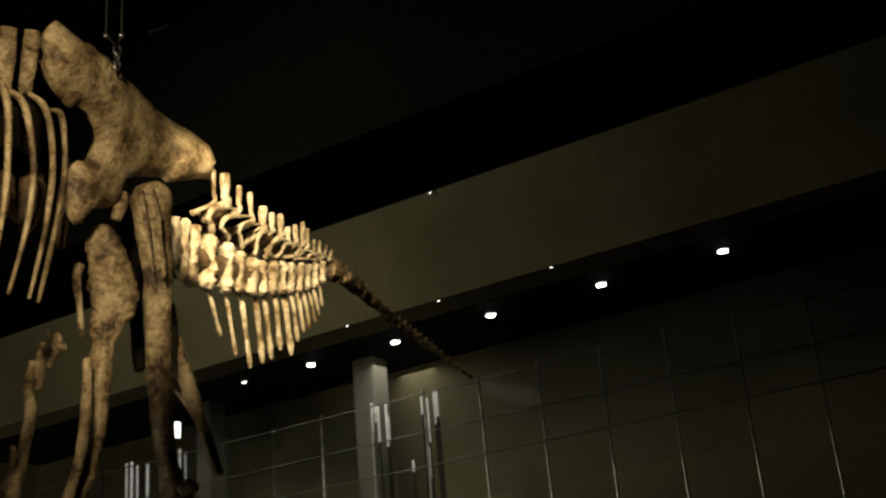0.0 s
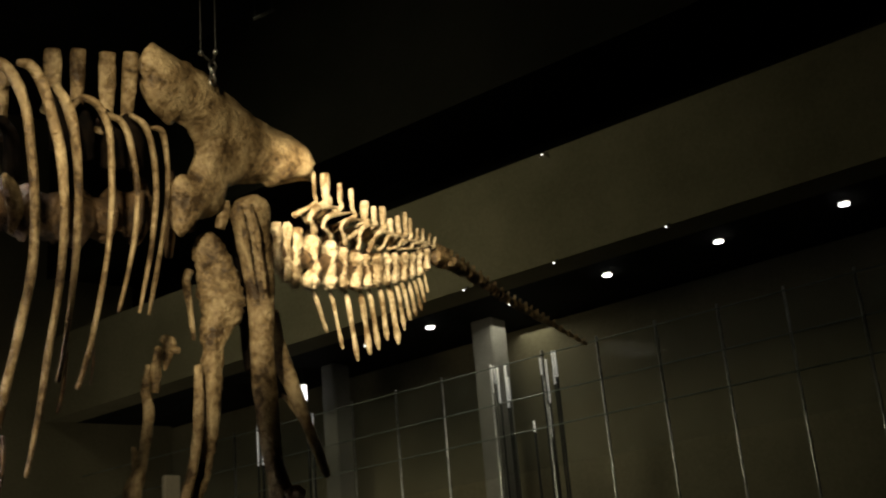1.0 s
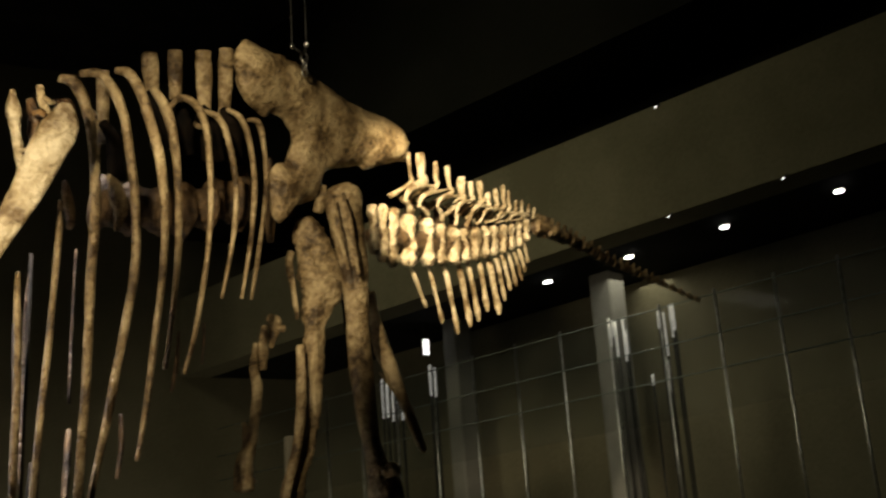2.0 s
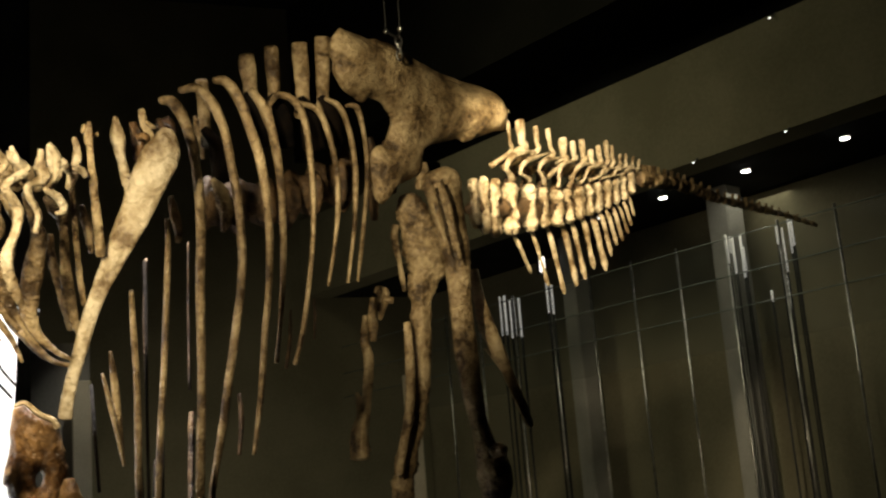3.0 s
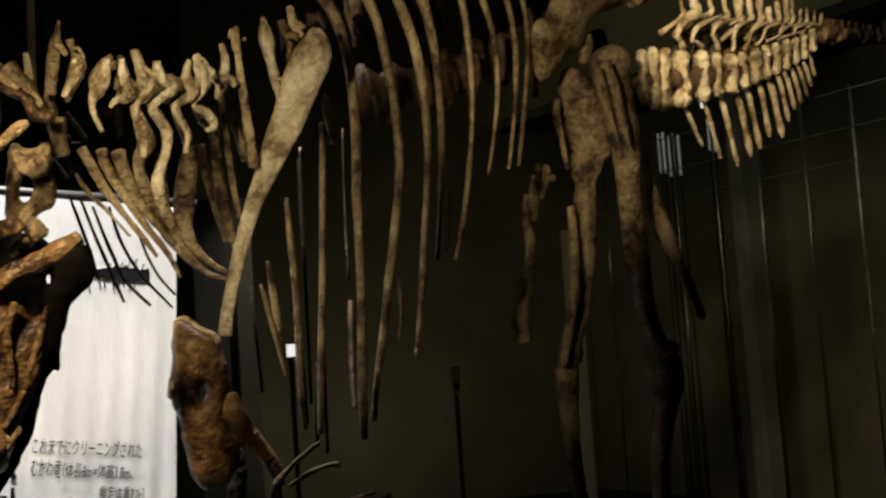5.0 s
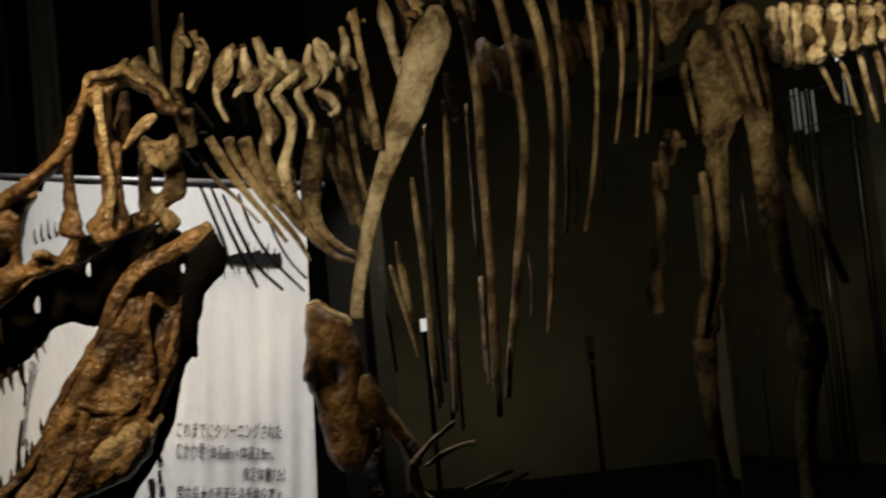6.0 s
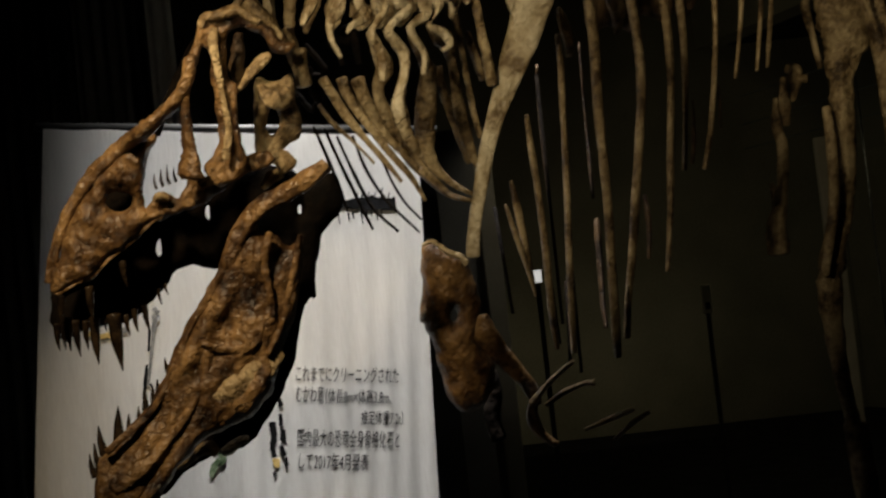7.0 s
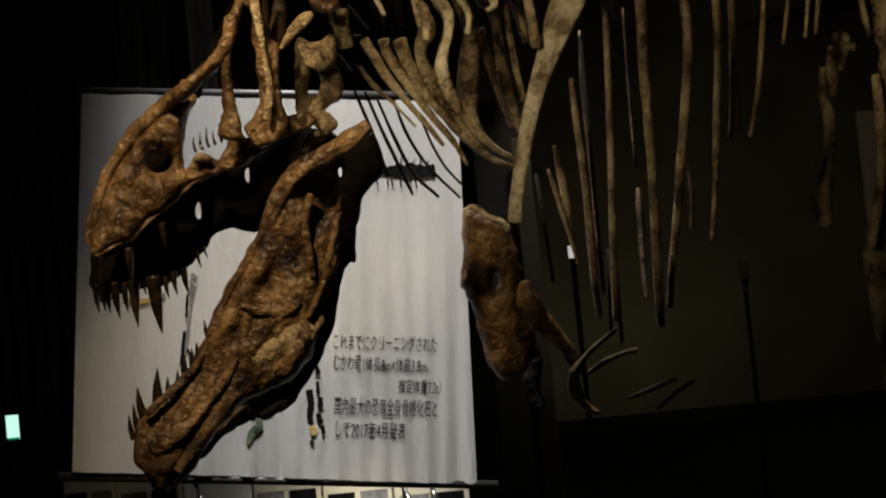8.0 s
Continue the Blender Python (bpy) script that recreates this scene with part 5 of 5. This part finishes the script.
top = (-0.203, 2.618, 2.603)
foot = (-0.233, 2.703, 2.444)
tagged(rod("suspension_rod", foot, (2 * top[0] - foot[0] + 0.06, top[1] * 2 - foot[1], 8.6), 0.008, STEEL), "slim steel rod from the ceiling to the skull", "rod")
bone("skull_bracket", [(-0.238, 2.656, 2.501, 0.0065), (-0.236, 2.666, 2.480, 0.0084), (-0.237, 2.680, 2.453, 0.0103), (-0.241, 2.689, 2.441, 0.0066)], PALE)
rail_bar = tagged(rod("ceiling_rail", (2.440, 5.856, 4.913), (2.534, 5.783, 4.959), 0.008, STEEL), "short pale metal rail under the dark ceiling", "rail")
for p in ((2.447, 5.850, 4.916), (2.527, 5.789, 4.955)):
    rod("hanger", p, (p[0], p[1], 8.6), 0.004, BLACK, rail_bar)
for a, b in (((0.233, 3.383, 2.048), (0.255, 3.456, 1.760)), ((0.370, 3.251, 2.365), (0.384, 3.432, 1.719)), ((0.354, 3.434, 2.223), (0.382, 3.548, 1.661)), ((0.434, 3.475, 2.011), (0.433, 3.548, 1.575)), ((0.395, 3.330, 1.831), (0.388, 3.380, 1.617))):
    ob = rod("mount_rod", a, b, 0.005, DARK, skeleton)
    ob.matrix_parent_inverse = SHIFT

# ---- banner with its print ----
TL, TR = Vector((-1.024, 3.657, 2.435)), Vector((0.050, 3.807, 2.323))
BL, BR = Vector((-1.143, 3.640, 1.360)), Vector((-0.004, 3.799, 1.187))
banner_face = (TR - TL).cross(BL - TL).normalized()
if banner_face.y > 0:
    banner_face = -banner_face


def on_banner(u, v, lift=0.0):
    p = TL.lerp(TR, u).lerp(BL.lerp(BR, u), v)
    fold = 0.004 * math.sin(u * 46 + 1.6 * math.sin(v * 3 + u * 9)) * (0.35 + 0.65 * v) + 0.004 * math.sin(u * 113 + v * 4) * v + 0.008 * math.sin(u * 9 + v)
    sag = Vector((0, 0, -0.003 * math.sin(u * math.pi * 6) ** 2 * (1 - v)))
    return p + banner_face * (fold + lift) + sag


bm = bmesh.new()
NU, NV = 150, 50
grid = [[bm.verts.new(on_banner(i / NU, j / NV)) for i in range(NU + 1)] for j in range(NV + 1)]
for j in range(NV):
    for i in range(NU):
        bm.faces.new((grid[j][i], grid[j][i + 1], grid[j + 1][i + 1], grid[j + 1][i]))
bmesh.ops.solidify(bm, geom=bm.faces[:], thickness=0.0015)
for e in bm.edges:
    e.smooth = e.calc_face_angle(0.0) < 0.7
banner = tagged(part("banner", bm, CLOTH), "hanging white cloth banner with black Japanese print", "banner")
rod_b = tagged(rod("banner_pole", TL + Vector((-0.03, 0.03, 0.012)), TR + Vector((0.06, 0.03, 0.012)), 0.014, BLACK), "black pole from which the banner hangs", "pole")
tagged(rod("banner_pole", BL + Vector((-0.05, 0.02, -0.012)), BR + Vector((0.06, 0.02, -0.012)), 0.013, BLACK), "black pole along the banner's lower hem", "pole")
for p in (TL, TR):
    rod("wall_bracket", (p.x, p.y + 0.03, p.z + 0.012), (p.x - 0.1, 5.71, p.z + 0.012), 0.008, DARK, rod_b)


def lay(p, lift):
    """The point of the cloth in front of which p lies, lifted a little off it."""
    u, v = 0.5, 0.5
    for _ in range(6):
        q = TL.lerp(TR, u).lerp(BL.lerp(BR, u), v)
        du, dv = (TR - TL).lerp(BR - BL, v), (BL - TL).lerp(BR - TR, u)
        e = p - q
        a, b, c = du.dot(du), du.dot(dv), dv.dot(dv)
        det = a * c - b * b
        u, v = u + (e.dot(du) * c - e.dot(dv) * b) / det, v + (e.dot(dv) * a - e.dot(du) * b) / det
    return on_banner(u, v, lift)


def print_line(text, left, right, high, label):
    """A line of print between two points of the cloth, letters narrowed to fit."""
    a, b = Vector(left), Vector(right)
    cu = bpy.data.curves.new("print", "FONT")
    cu.body, cu.size, cu.align_y, cu.extrude = text, high * 1.12, "CENTER", 0.0006
    ob = new("print_line", cu)
    bpy.context.view_layer.update()
    me = bpy.data.meshes.new_from_object(ob.evaluated_get(bpy.context.evaluated_depsgraph_get()))
    bpy.data.objects.remove(ob)
    xs = [q.co.x for q in me.vertices] or [0, 1]
    w = max(xs) - min(xs)
    squeeze = (b - a).length / max(w, 1e-6)
    ax = (b - a).normalized()
    up = banner_face.cross(ax)
    up = up if up.z > 0 else -up
    m = Matrix((ax * squeeze, up, banner_face)).transposed().to_4x4()
    m.translation = a - ax * squeeze * min(xs)
    me.transform(m)
    for q in me.vertices:
        q.co = lay(q.co, 0.0018)
    me.materials.append(INK)
    ob = new("print_line", me)
    ob.parent = banner
    ob["label"] = label
    return ob


print_line("これまでにクリーニングされた", (-0.381, 3.747, 1.647), (-0.083, 3.788, 1.606), 0.0460, "printed line of black Japanese text")
print_line("むかわ竜", (-0.387, 3.746, 1.587), (-0.308, 3.757, 1.575), 0.0501, "printed line of black Japanese text")
print_line("（体長8m×体高3.8m、", (-0.303, 3.758, 1.572), (-0.111, 3.784, 1.545), 0.0418, "printed line of black Japanese text")
print_line("推定体重7.2t）", (-0.206, 3.771, 1.497), (-0.084, 3.788, 1.479), 0.0418, "printed line of black Japanese text")
print_line("国内最大の恐竜全身骨格化石と", (-0.396, 3.745, 1.460), (-0.100, 3.786, 1.417), 0.0501, "printed line of black Japanese text")
print_line("して2017年4月発表", (-0.399, 3.744, 1.393), (-0.199, 3.772, 1.362), 0.0480, "printed line of black Japanese text")


def printed(name, rows, m=INK, sides=8):
    bm = tube_bm(rows, flat=0.12, rough=0.3, sides=sides, lump=60)
    for q in bm.verts:
        q.co = lay(q.co, 0.003 + 0.05 * max(0.0, min(0.02, (q.co - lay(q.co, 0)).dot(banner_face))))
    ob = part(name, bm, m, banner)
    return ob


printed("printed_vertebrae", [(-0.222, 3.769, 2.143, 0.0131), (-0.194, 3.773, 2.135, 0.0082), (-0.165, 3.777, 2.134, 0.0131), (-0.115, 3.784, 2.130, 0.0171), (-0.073, 3.790, 2.125, 0.0155), (-0.040, 3.794, 2.124, 0.0139)])
bristle = [(-0.210, 3.771, 2.111), (-0.180, 3.775, 2.108), (-0.167, 3.777, 2.108), (-0.143, 3.780, 2.115), (-0.127, 3.782, 2.114), (-0.113, 3.784, 2.113), (-0.097, 3.786, 2.111), (-0.083, 3.788, 2.110), (-0.153, 3.779, 2.143), (-0.137, 3.781, 2.145), (-0.120, 3.783, 2.144), (-0.100, 3.786, 2.144), (-0.080, 3.789, 2.140), (-0.060, 3.792, 2.138)]
for i, p in enumerate(bristle):
    s = -1 if i < 8 else 1
    printed("printed_spine", [(*p, 0.0025), (p[0] + 0.002 + 0.006 * (s > 0), p[1], p[2] + s * (0.02 if i % 3 else 0.034), 0.0018)])
for a, m in (([(-0.465, 3.735, 1.516, 0.0098), (-0.463, 3.735, 1.475, 0.0082), (-0.470, 3.734, 1.442, 0.0082), (-0.466, 3.735, 1.417, 0.0065)], INK), ([(-0.463, 3.735, 1.409, 0.0098), (-0.463, 3.735, 1.388, 0.0098)], OCHRE_INK), ([(-0.470, 3.734, 1.372, 0.0049), (-0.469, 3.734, 1.360, 0.0049)], INK), ([(-0.436, 3.739, 1.587, 0.0049), (-0.432, 3.740, 1.562, 0.0065)], INK), ([(-0.438, 3.739, 1.538, 0.0065), (-0.438, 3.739, 1.505, 0.0082)], INK), ([(-0.436, 3.739, 1.491, 0.0065), (-0.437, 3.739, 1.464, 0.0082)], INK), ([(-0.445, 3.738, 1.445, 0.0082), (-0.439, 3.738, 1.417, 0.0081)], INK), ([(-0.435, 3.739, 1.410, 0.0049), (-0.434, 3.739, 1.387, 0.0065)], INK), ([(-0.652, 3.709, 1.383, 0.0065), (-0.642, 3.710, 1.408, 0.0098), (-0.624, 3.713, 1.427, 0.0082)], GREEN_INK), ([(-0.617, 3.714, 1.448, 0.0131), (-0.614, 3.714, 1.426, 0.0114), (-0.625, 3.713, 1.411, 0.0049)], GREEN_INK), ([(-0.761, 3.693, 1.864, 0.0114), (-0.769, 3.692, 1.829, 0.0065), (-0.783, 3.690, 1.765, 0.0049), (-0.795, 3.689, 1.701, 0.0049), (-0.803, 3.688, 1.669, 0.0065)], GREY_INK), ([(-0.782, 3.691, 1.830, 0.0033), (-0.791, 3.689, 1.765, 0.0033)], INK), ([(-0.799, 3.688, 1.726, 0.0033), (-0.808, 3.687, 1.678, 0.0049), (-0.816, 3.686, 1.629, 0.0049)], INK), ([(-0.795, 3.689, 1.671, 0.0033), (-0.790, 3.689, 1.651, 0.0033)], INK), ([(-0.963, 3.665, 1.841, 0.0049), (-0.925, 3.670, 1.821, 0.0065), (-0.890, 3.675, 1.822, 0.0065)], OCHRE_INK), ([(-0.881, 3.677, 1.827, 0.0082), (-0.845, 3.682, 1.833, 0.0082)], GREY_INK), ([(-0.764, 3.693, 1.886, 0.0082), (-0.753, 3.695, 1.873, 0.0082)], GREY_INK)):
    printed("printed_bone", a, m)

# ---- wall side: curtains, exit sign, display boards ----


def curtain(name, a, b, z0, z1, m, label, waves=9, depth=0.02):
    a, b = Vector(a), Vector(b)
    bm = bmesh.new()
    n = waves * 8
    rows = []
    for j in range(13):
        z = z0 + (z1 - z0) * j / 12
        rows.append([bm.verts.new((a.x + (b.x - a.x) * i / n, a.y + (b.y - a.y) * i / n + depth * math.sin(i / n * waves * 6.283 + 0.4 * math.sin(j * 0.5)), z)) for i in range(n + 1)])
    for j in range(12):
        for i in range(n):
            bm.faces.new((rows[j][i], rows[j][i + 1], rows[j + 1][i + 1], rows[j + 1][i]))
    bmesh.ops.solidify(bm, geom=bm.faces[:], thickness=0.004)
    return tagged(part(name, bm, m), label, "curtain")


# Curtain colour paled to stand for light falling on one strip.
PALEC = mat("curtain_paled_as_lit", (0.50, 0.47, 0.39), (0.62, 0.59, 0.50), 0.9, 3, 0.3, 90, streak=(1, 1, 0.1))
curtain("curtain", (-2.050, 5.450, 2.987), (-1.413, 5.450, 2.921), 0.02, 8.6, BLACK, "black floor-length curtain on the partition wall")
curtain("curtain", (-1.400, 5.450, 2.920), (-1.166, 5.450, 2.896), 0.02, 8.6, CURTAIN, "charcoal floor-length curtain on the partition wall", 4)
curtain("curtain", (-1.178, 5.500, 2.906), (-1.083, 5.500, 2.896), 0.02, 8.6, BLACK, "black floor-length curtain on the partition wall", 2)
curtain("curtain", (-1.075, 5.450, 2.887), (-0.959, 5.450, 2.875), 0.02, 8.6, PALEC, "narrow greige curtain strip, paled in colour to look lit", 2, 0.01)
sign = Vector((-1.952, 5.350, 1.363))
sw, sh = 0.0260, 0.0520
ob = tagged(part("exit_sign", box_bm(sign.x - sw * 1.12, sign.x + sw * 1.12, sign.y, sign.y + 0.1, sign.z - sh * 1.06, sign.z + sh * 1.06, 0.004), BLACK, smooth=False), "lit green and white exit sign box on the dark wall", "exit sign")
part("face", box_bm(sign.x - sw, sign.x + sw, sign.y - 0.006, sign.y - 0.001, sign.z - sh, sign.z + sh), EXIT, ob, smooth=False)
part("green_band", box_bm(sign.x - sw, sign.x + sw, sign.y - 0.009, sign.y - 0.007, sign.z - sh, sign.z - sh * 0.82), EXITG, ob, smooth=False)
BRX = [(-1.612, 4.900, 1.178), (-1.404, 4.900, 1.159), (-1.147, 4.900, 1.133), (-0.878, 4.900, 1.107), (-0.609, 4.900, 1.077), (-0.335, 4.900, 1.045), (-0.040, 4.900, 1.012)]
for i, (a, b) in enumerate(zip(BRX, BRX[1:])):
    zt = a[2]
    board = tagged(part("display_board", box_bm(a[0] + 0.004, b[0] - 0.004, 4.9, 4.94, 0.35, zt, 0.004), CREAM if i != 2 else CLOTH, smooth=False), "cream display board with small prints below the banner" if i != 2 else "white display board below the banner", "display board", "display boards below the banner")
    for s in (0, 1):
        part("board_leg", box_bm(a[0] + 0.02 + s * (b[0] - a[0] - 0.06), a[0] + 0.04 + s * (b[0] - a[0] - 0.06), 4.91, 4.93, 0.0, 0.35), BLACK, board, smooth=False)
    w = b[0] - a[0]
    if i != 2:
        for r in range(3):
            for c in range(2):
                x0 = a[0] + w * (0.08 + 0.46 * c)
                part("photo_print", box_bm(x0, x0 + w * 0.38, 4.893, 4.898, zt - 0.17 - 0.16 * r, zt - 0.055 - 0.16 * r), GREY_INK if (i + r + c) % 2 else INK, board, smooth=False)
for p, q, r in (((-1.040, 4.700, 1.206), (-1.045, 4.700, 1.130), (-1.019, 4.650, 1.090)), ((-0.282, 4.700, 1.140), (-0.283, 4.700, 1.071), (-0.261, 4.650, 1.017)), ((-0.181, 4.700, 1.126), (-0.179, 4.700, 1.066), (-0.169, 4.650, 1.024))):
    lamp = tagged(rod("clip_lamp", p, q, 0.010, BLACK), "black clip lamp with a chrome head above the boards", "lamp", "clip lamps")
    part("arm", tube_bm([(*q, 0.007), ((q[0] + r[0]) / 2, q[1] - 0.03, (q[2] + r[2]) / 2, 0.007), (*r, 0.012), (r[0] + 0.01, r[1], r[2] - 0.05, 0.020)], rough=0), STEEL, lamp)
    part("post", tube_bm([(q[0], q[1] + 0.02, q[2], 0.006), (q[0], q[1] + 0.03, 0.6, 0.006), (q[0], q[1] + 0.03, 0.0, 0.012)], rough=0), BLACK, lamp)

# ---- hall beyond the ribs ----
a, b = (0.035, 8.000, 2.928), (0.520, 8.000, 2.033)
tagged(part("partition_board", box_bm(a[0], b[0], 8.0, 8.06, 0, a[2], 0.006), GREYP, smooth=False), "grey free-standing partition board behind the ribs", "partition")
a, b = (0.399, 7.800, 2.658), (0.512, 7.800, 2.056)
tagged(part("partition_board", box_bm(a[0], b[0], 7.8, 7.86, 0, a[2], 0.006), CREAM, smooth=False), "pale free-standing partition board behind the ribs", "partition")
for where, w, h, m, lab in (((0.917, 10.000, 1.948), 0.035, 0.05, SIGNW, "small lit white sign box"),):
    x, y, z = where
    ob = tagged(part("sign_box", box_bm(x - w * 1.15, x + w * 1.15, y, y + 0.06, z - h * 1.1, z + h * 1.1, 0.004), BLACK, smooth=False), lab + " on a black stand", "sign")
    part("face", box_bm(x - w, x + w, y - 0.006, y - 0.001, z - h, z + h), m, ob, smooth=False)
    part("stand", box_bm(x - 0.02, x + 0.02, y + 0.02, y + 0.05, 0, z - h), BLACK, ob, smooth=False)
x, y, z = (2.044, 9.000, 1.641)
ob = tagged(part("label_stand", box_bm(x - 0.04, x + 0.03, y, y + 0.02, z - 0.11, z + 0.10, 0.004), SIGNY, smooth=False), "yellowed paper label on a black stand", "label")
part("stand", box_bm(x - 0.015, x + 0.015, y + 0.022, y + 0.04, 0, z), BLACK, ob, smooth=False)
part("photo_print", box_bm(x - 0.02, x + 0.015, y - 0.004, y - 0.001, z - 0.08, z - 0.03), INK, ob, smooth=False)

# gallery: pillars, glass rail, downlights, glowing columns for reflections
for y0, y1 in ((0.275, 0.529), (2.387, 2.587)):
    tagged(part("pillar", east(box_bm(0.9, 1.15, y0, y1, 0, 4.6, 0.015)), GREYP, smooth=False), "square grey pillar in the gallery", "pillar", "gallery pillars")
for x, y, r in ((0.658, 0.841, 0.040), (0.677, -0.147, 0.040), (0.631, 1.671, 0.024), (0.67, -1.2, 0.040), (0.67, -2.3, 0.040), (0.67, -3.4, 0.040)):
    bm = bmesh.new()
    at = hall(x, y, 4.593)
    bmesh.ops.create_cone(bm, cap_ends=True, segments=20, radius1=r * 1.25, radius2=r * 1.25, depth=0.02, matrix=Matrix.Translation(at))
    ob = tagged(part("downlight", bm, STEEL, smooth=False), "small round recessed downlight in the black soffit", "downlight", "gallery downlights")
    bm = bmesh.new()
    bmesh.ops.create_cone(bm, cap_ends=True, segments=20, radius1=r, radius2=r, depth=0.008, matrix=Matrix.Translation(at - Vector((0, 0, 0.016))))
    part("lens", bm, LAMP if r > 0.03 else SIGNW, ob, smooth=False)
for y, z in ((-0.138, 4.57), (-1.12, 5.571), (-1.11, 4.559), (-2.2, 4.565)):
    p = hall(-0.06, y, z)
    ob = tagged(rod("marker_lamp", p, hall(0.02, y, z + 0.06), 0.008, BLACK), "tiny lit marker lamp on the gallery fascia", "lamp", "fascia marker lamps")
    part("lens", tube_bm([(p.x - 0.012, p.y, p.z, 0.006), (p.x - 0.006, p.y, p.z, 0.008), (p.x - 0.001, p.y, p.z, 0.008)], rough=0, steps=2, sides=8), SIGNW, ob)
rail = empty("glass_railing", hall(0.45, 0, 0), "glass gallery railing with slim steel posts", "railing")
RI = Matrix.Translation(rail.location).inverted()
for k in range(-8, 8):
    y = 0.02 + 0.577 * k
    ob = rod("post", hall(0.45, y, 0.0), hall(0.45, y, 3.99), 0.011, STEEL, rail)
    ob.matrix_parent_inverse = RI
    ob = part("pane", east(box_bm(0.452, 0.460, y + 0.015, y + 0.562, 2.95, 3.93)), PANE, rail, smooth=False)
    ob.matrix_parent_inverse = RI
for z in (3.945, 3.60, 3.30):
    ob = rod("rail", hall(0.43, -5.0, z), hall(0.43, 6.5, z), 0.006, GLASS, rail)
    ob.matrix_parent_inverse = RI


# A reflection streak built as a glowing rod on an added black base.
def glint_column(x, y, top, h, r, where):
    foot, head = hall(x, y, top - h), hall(x, y, top)
    ob = tagged(rod("glint_column", foot, head, r, GLINT), "slim glowing column standing for a bright reflection in the " + where, "light column", where + " light columns")
    part("column_base", tube_bm([(foot.x, foot.y, foot.z - 0.01, r * 1.3), (foot.x, foot.y, foot.z / 2, r), (foot.x, foot.y, 0.02, r * 2)], rough=0, sides=8), BLACK, ob)


for y, top, h, r in ((0.081, 4.01, 0.26, 0.010), (0.045, 3.99, 0.16, 0.006), (0.013, 3.97, 0.34, 0.010), (-0.076, 3.98, 0.40, 0.011), (-0.10, 3.86, 0.22, 0.006), (-0.467, 3.96, 0.16, 0.008), (-0.526, 3.935, 0.40, 0.008), (-0.60, 3.99, 0.30, 0.008), (-0.628, 3.99, 0.24, 0.011), (-0.331, 3.407, 0.10, 0.010), (-0.515, 3.50, 0.28, 0.006)):
    glint_column(0.55, y, top, h, r, "gallery")
for y, top, h, r in ((3.489, 4.111, 0.45, 0.009), (3.413, 4.109, 0.45, 0.013), (3.328, 4.051, 0.45, 0.010), (3.262, 4.07, 0.45, 0.008), (3.179, 4.042, 0.45, 0.013), (2.715, 4.12, 0.34, 0.011), (2.644, 4.076, 0.32, 0.012)):
    glint_column(0.8, y, top, h, r, "hall")
p = hall(0.8, 2.75, 4.33)
ob = tagged(part("sign_box", box_bm(p.x - 0.04, p.x + 0.04, p.y, p.y + 0.06, p.z - 0.10, p.z + 0.10, 0.004), BLACK, smooth=False), "small lit white sign box hung in the gallery", "sign")
part("face", box_bm(p.x - 0.032, p.x + 0.032, p.y - 0.006, p.y - 0.001, p.z - 0.085, p.z + 0.085), SIGNW, ob, smooth=False)
part("hanger", box_bm(p.x - 0.006, p.x + 0.006, p.y + 0.02, p.y + 0.04, p.z + 0.09, 4.6), BLACK, ob, smooth=False)
a = (2.305, 7, 2.518)
b = (2.399, 7, 2.224)
tagged(part("partition_board", box_bm(a[0], b[0], 7.0, 7.05, 0, a[2], 0.006), CREAM, smooth=False), "narrow pale board standing behind the leg bones", "partition")
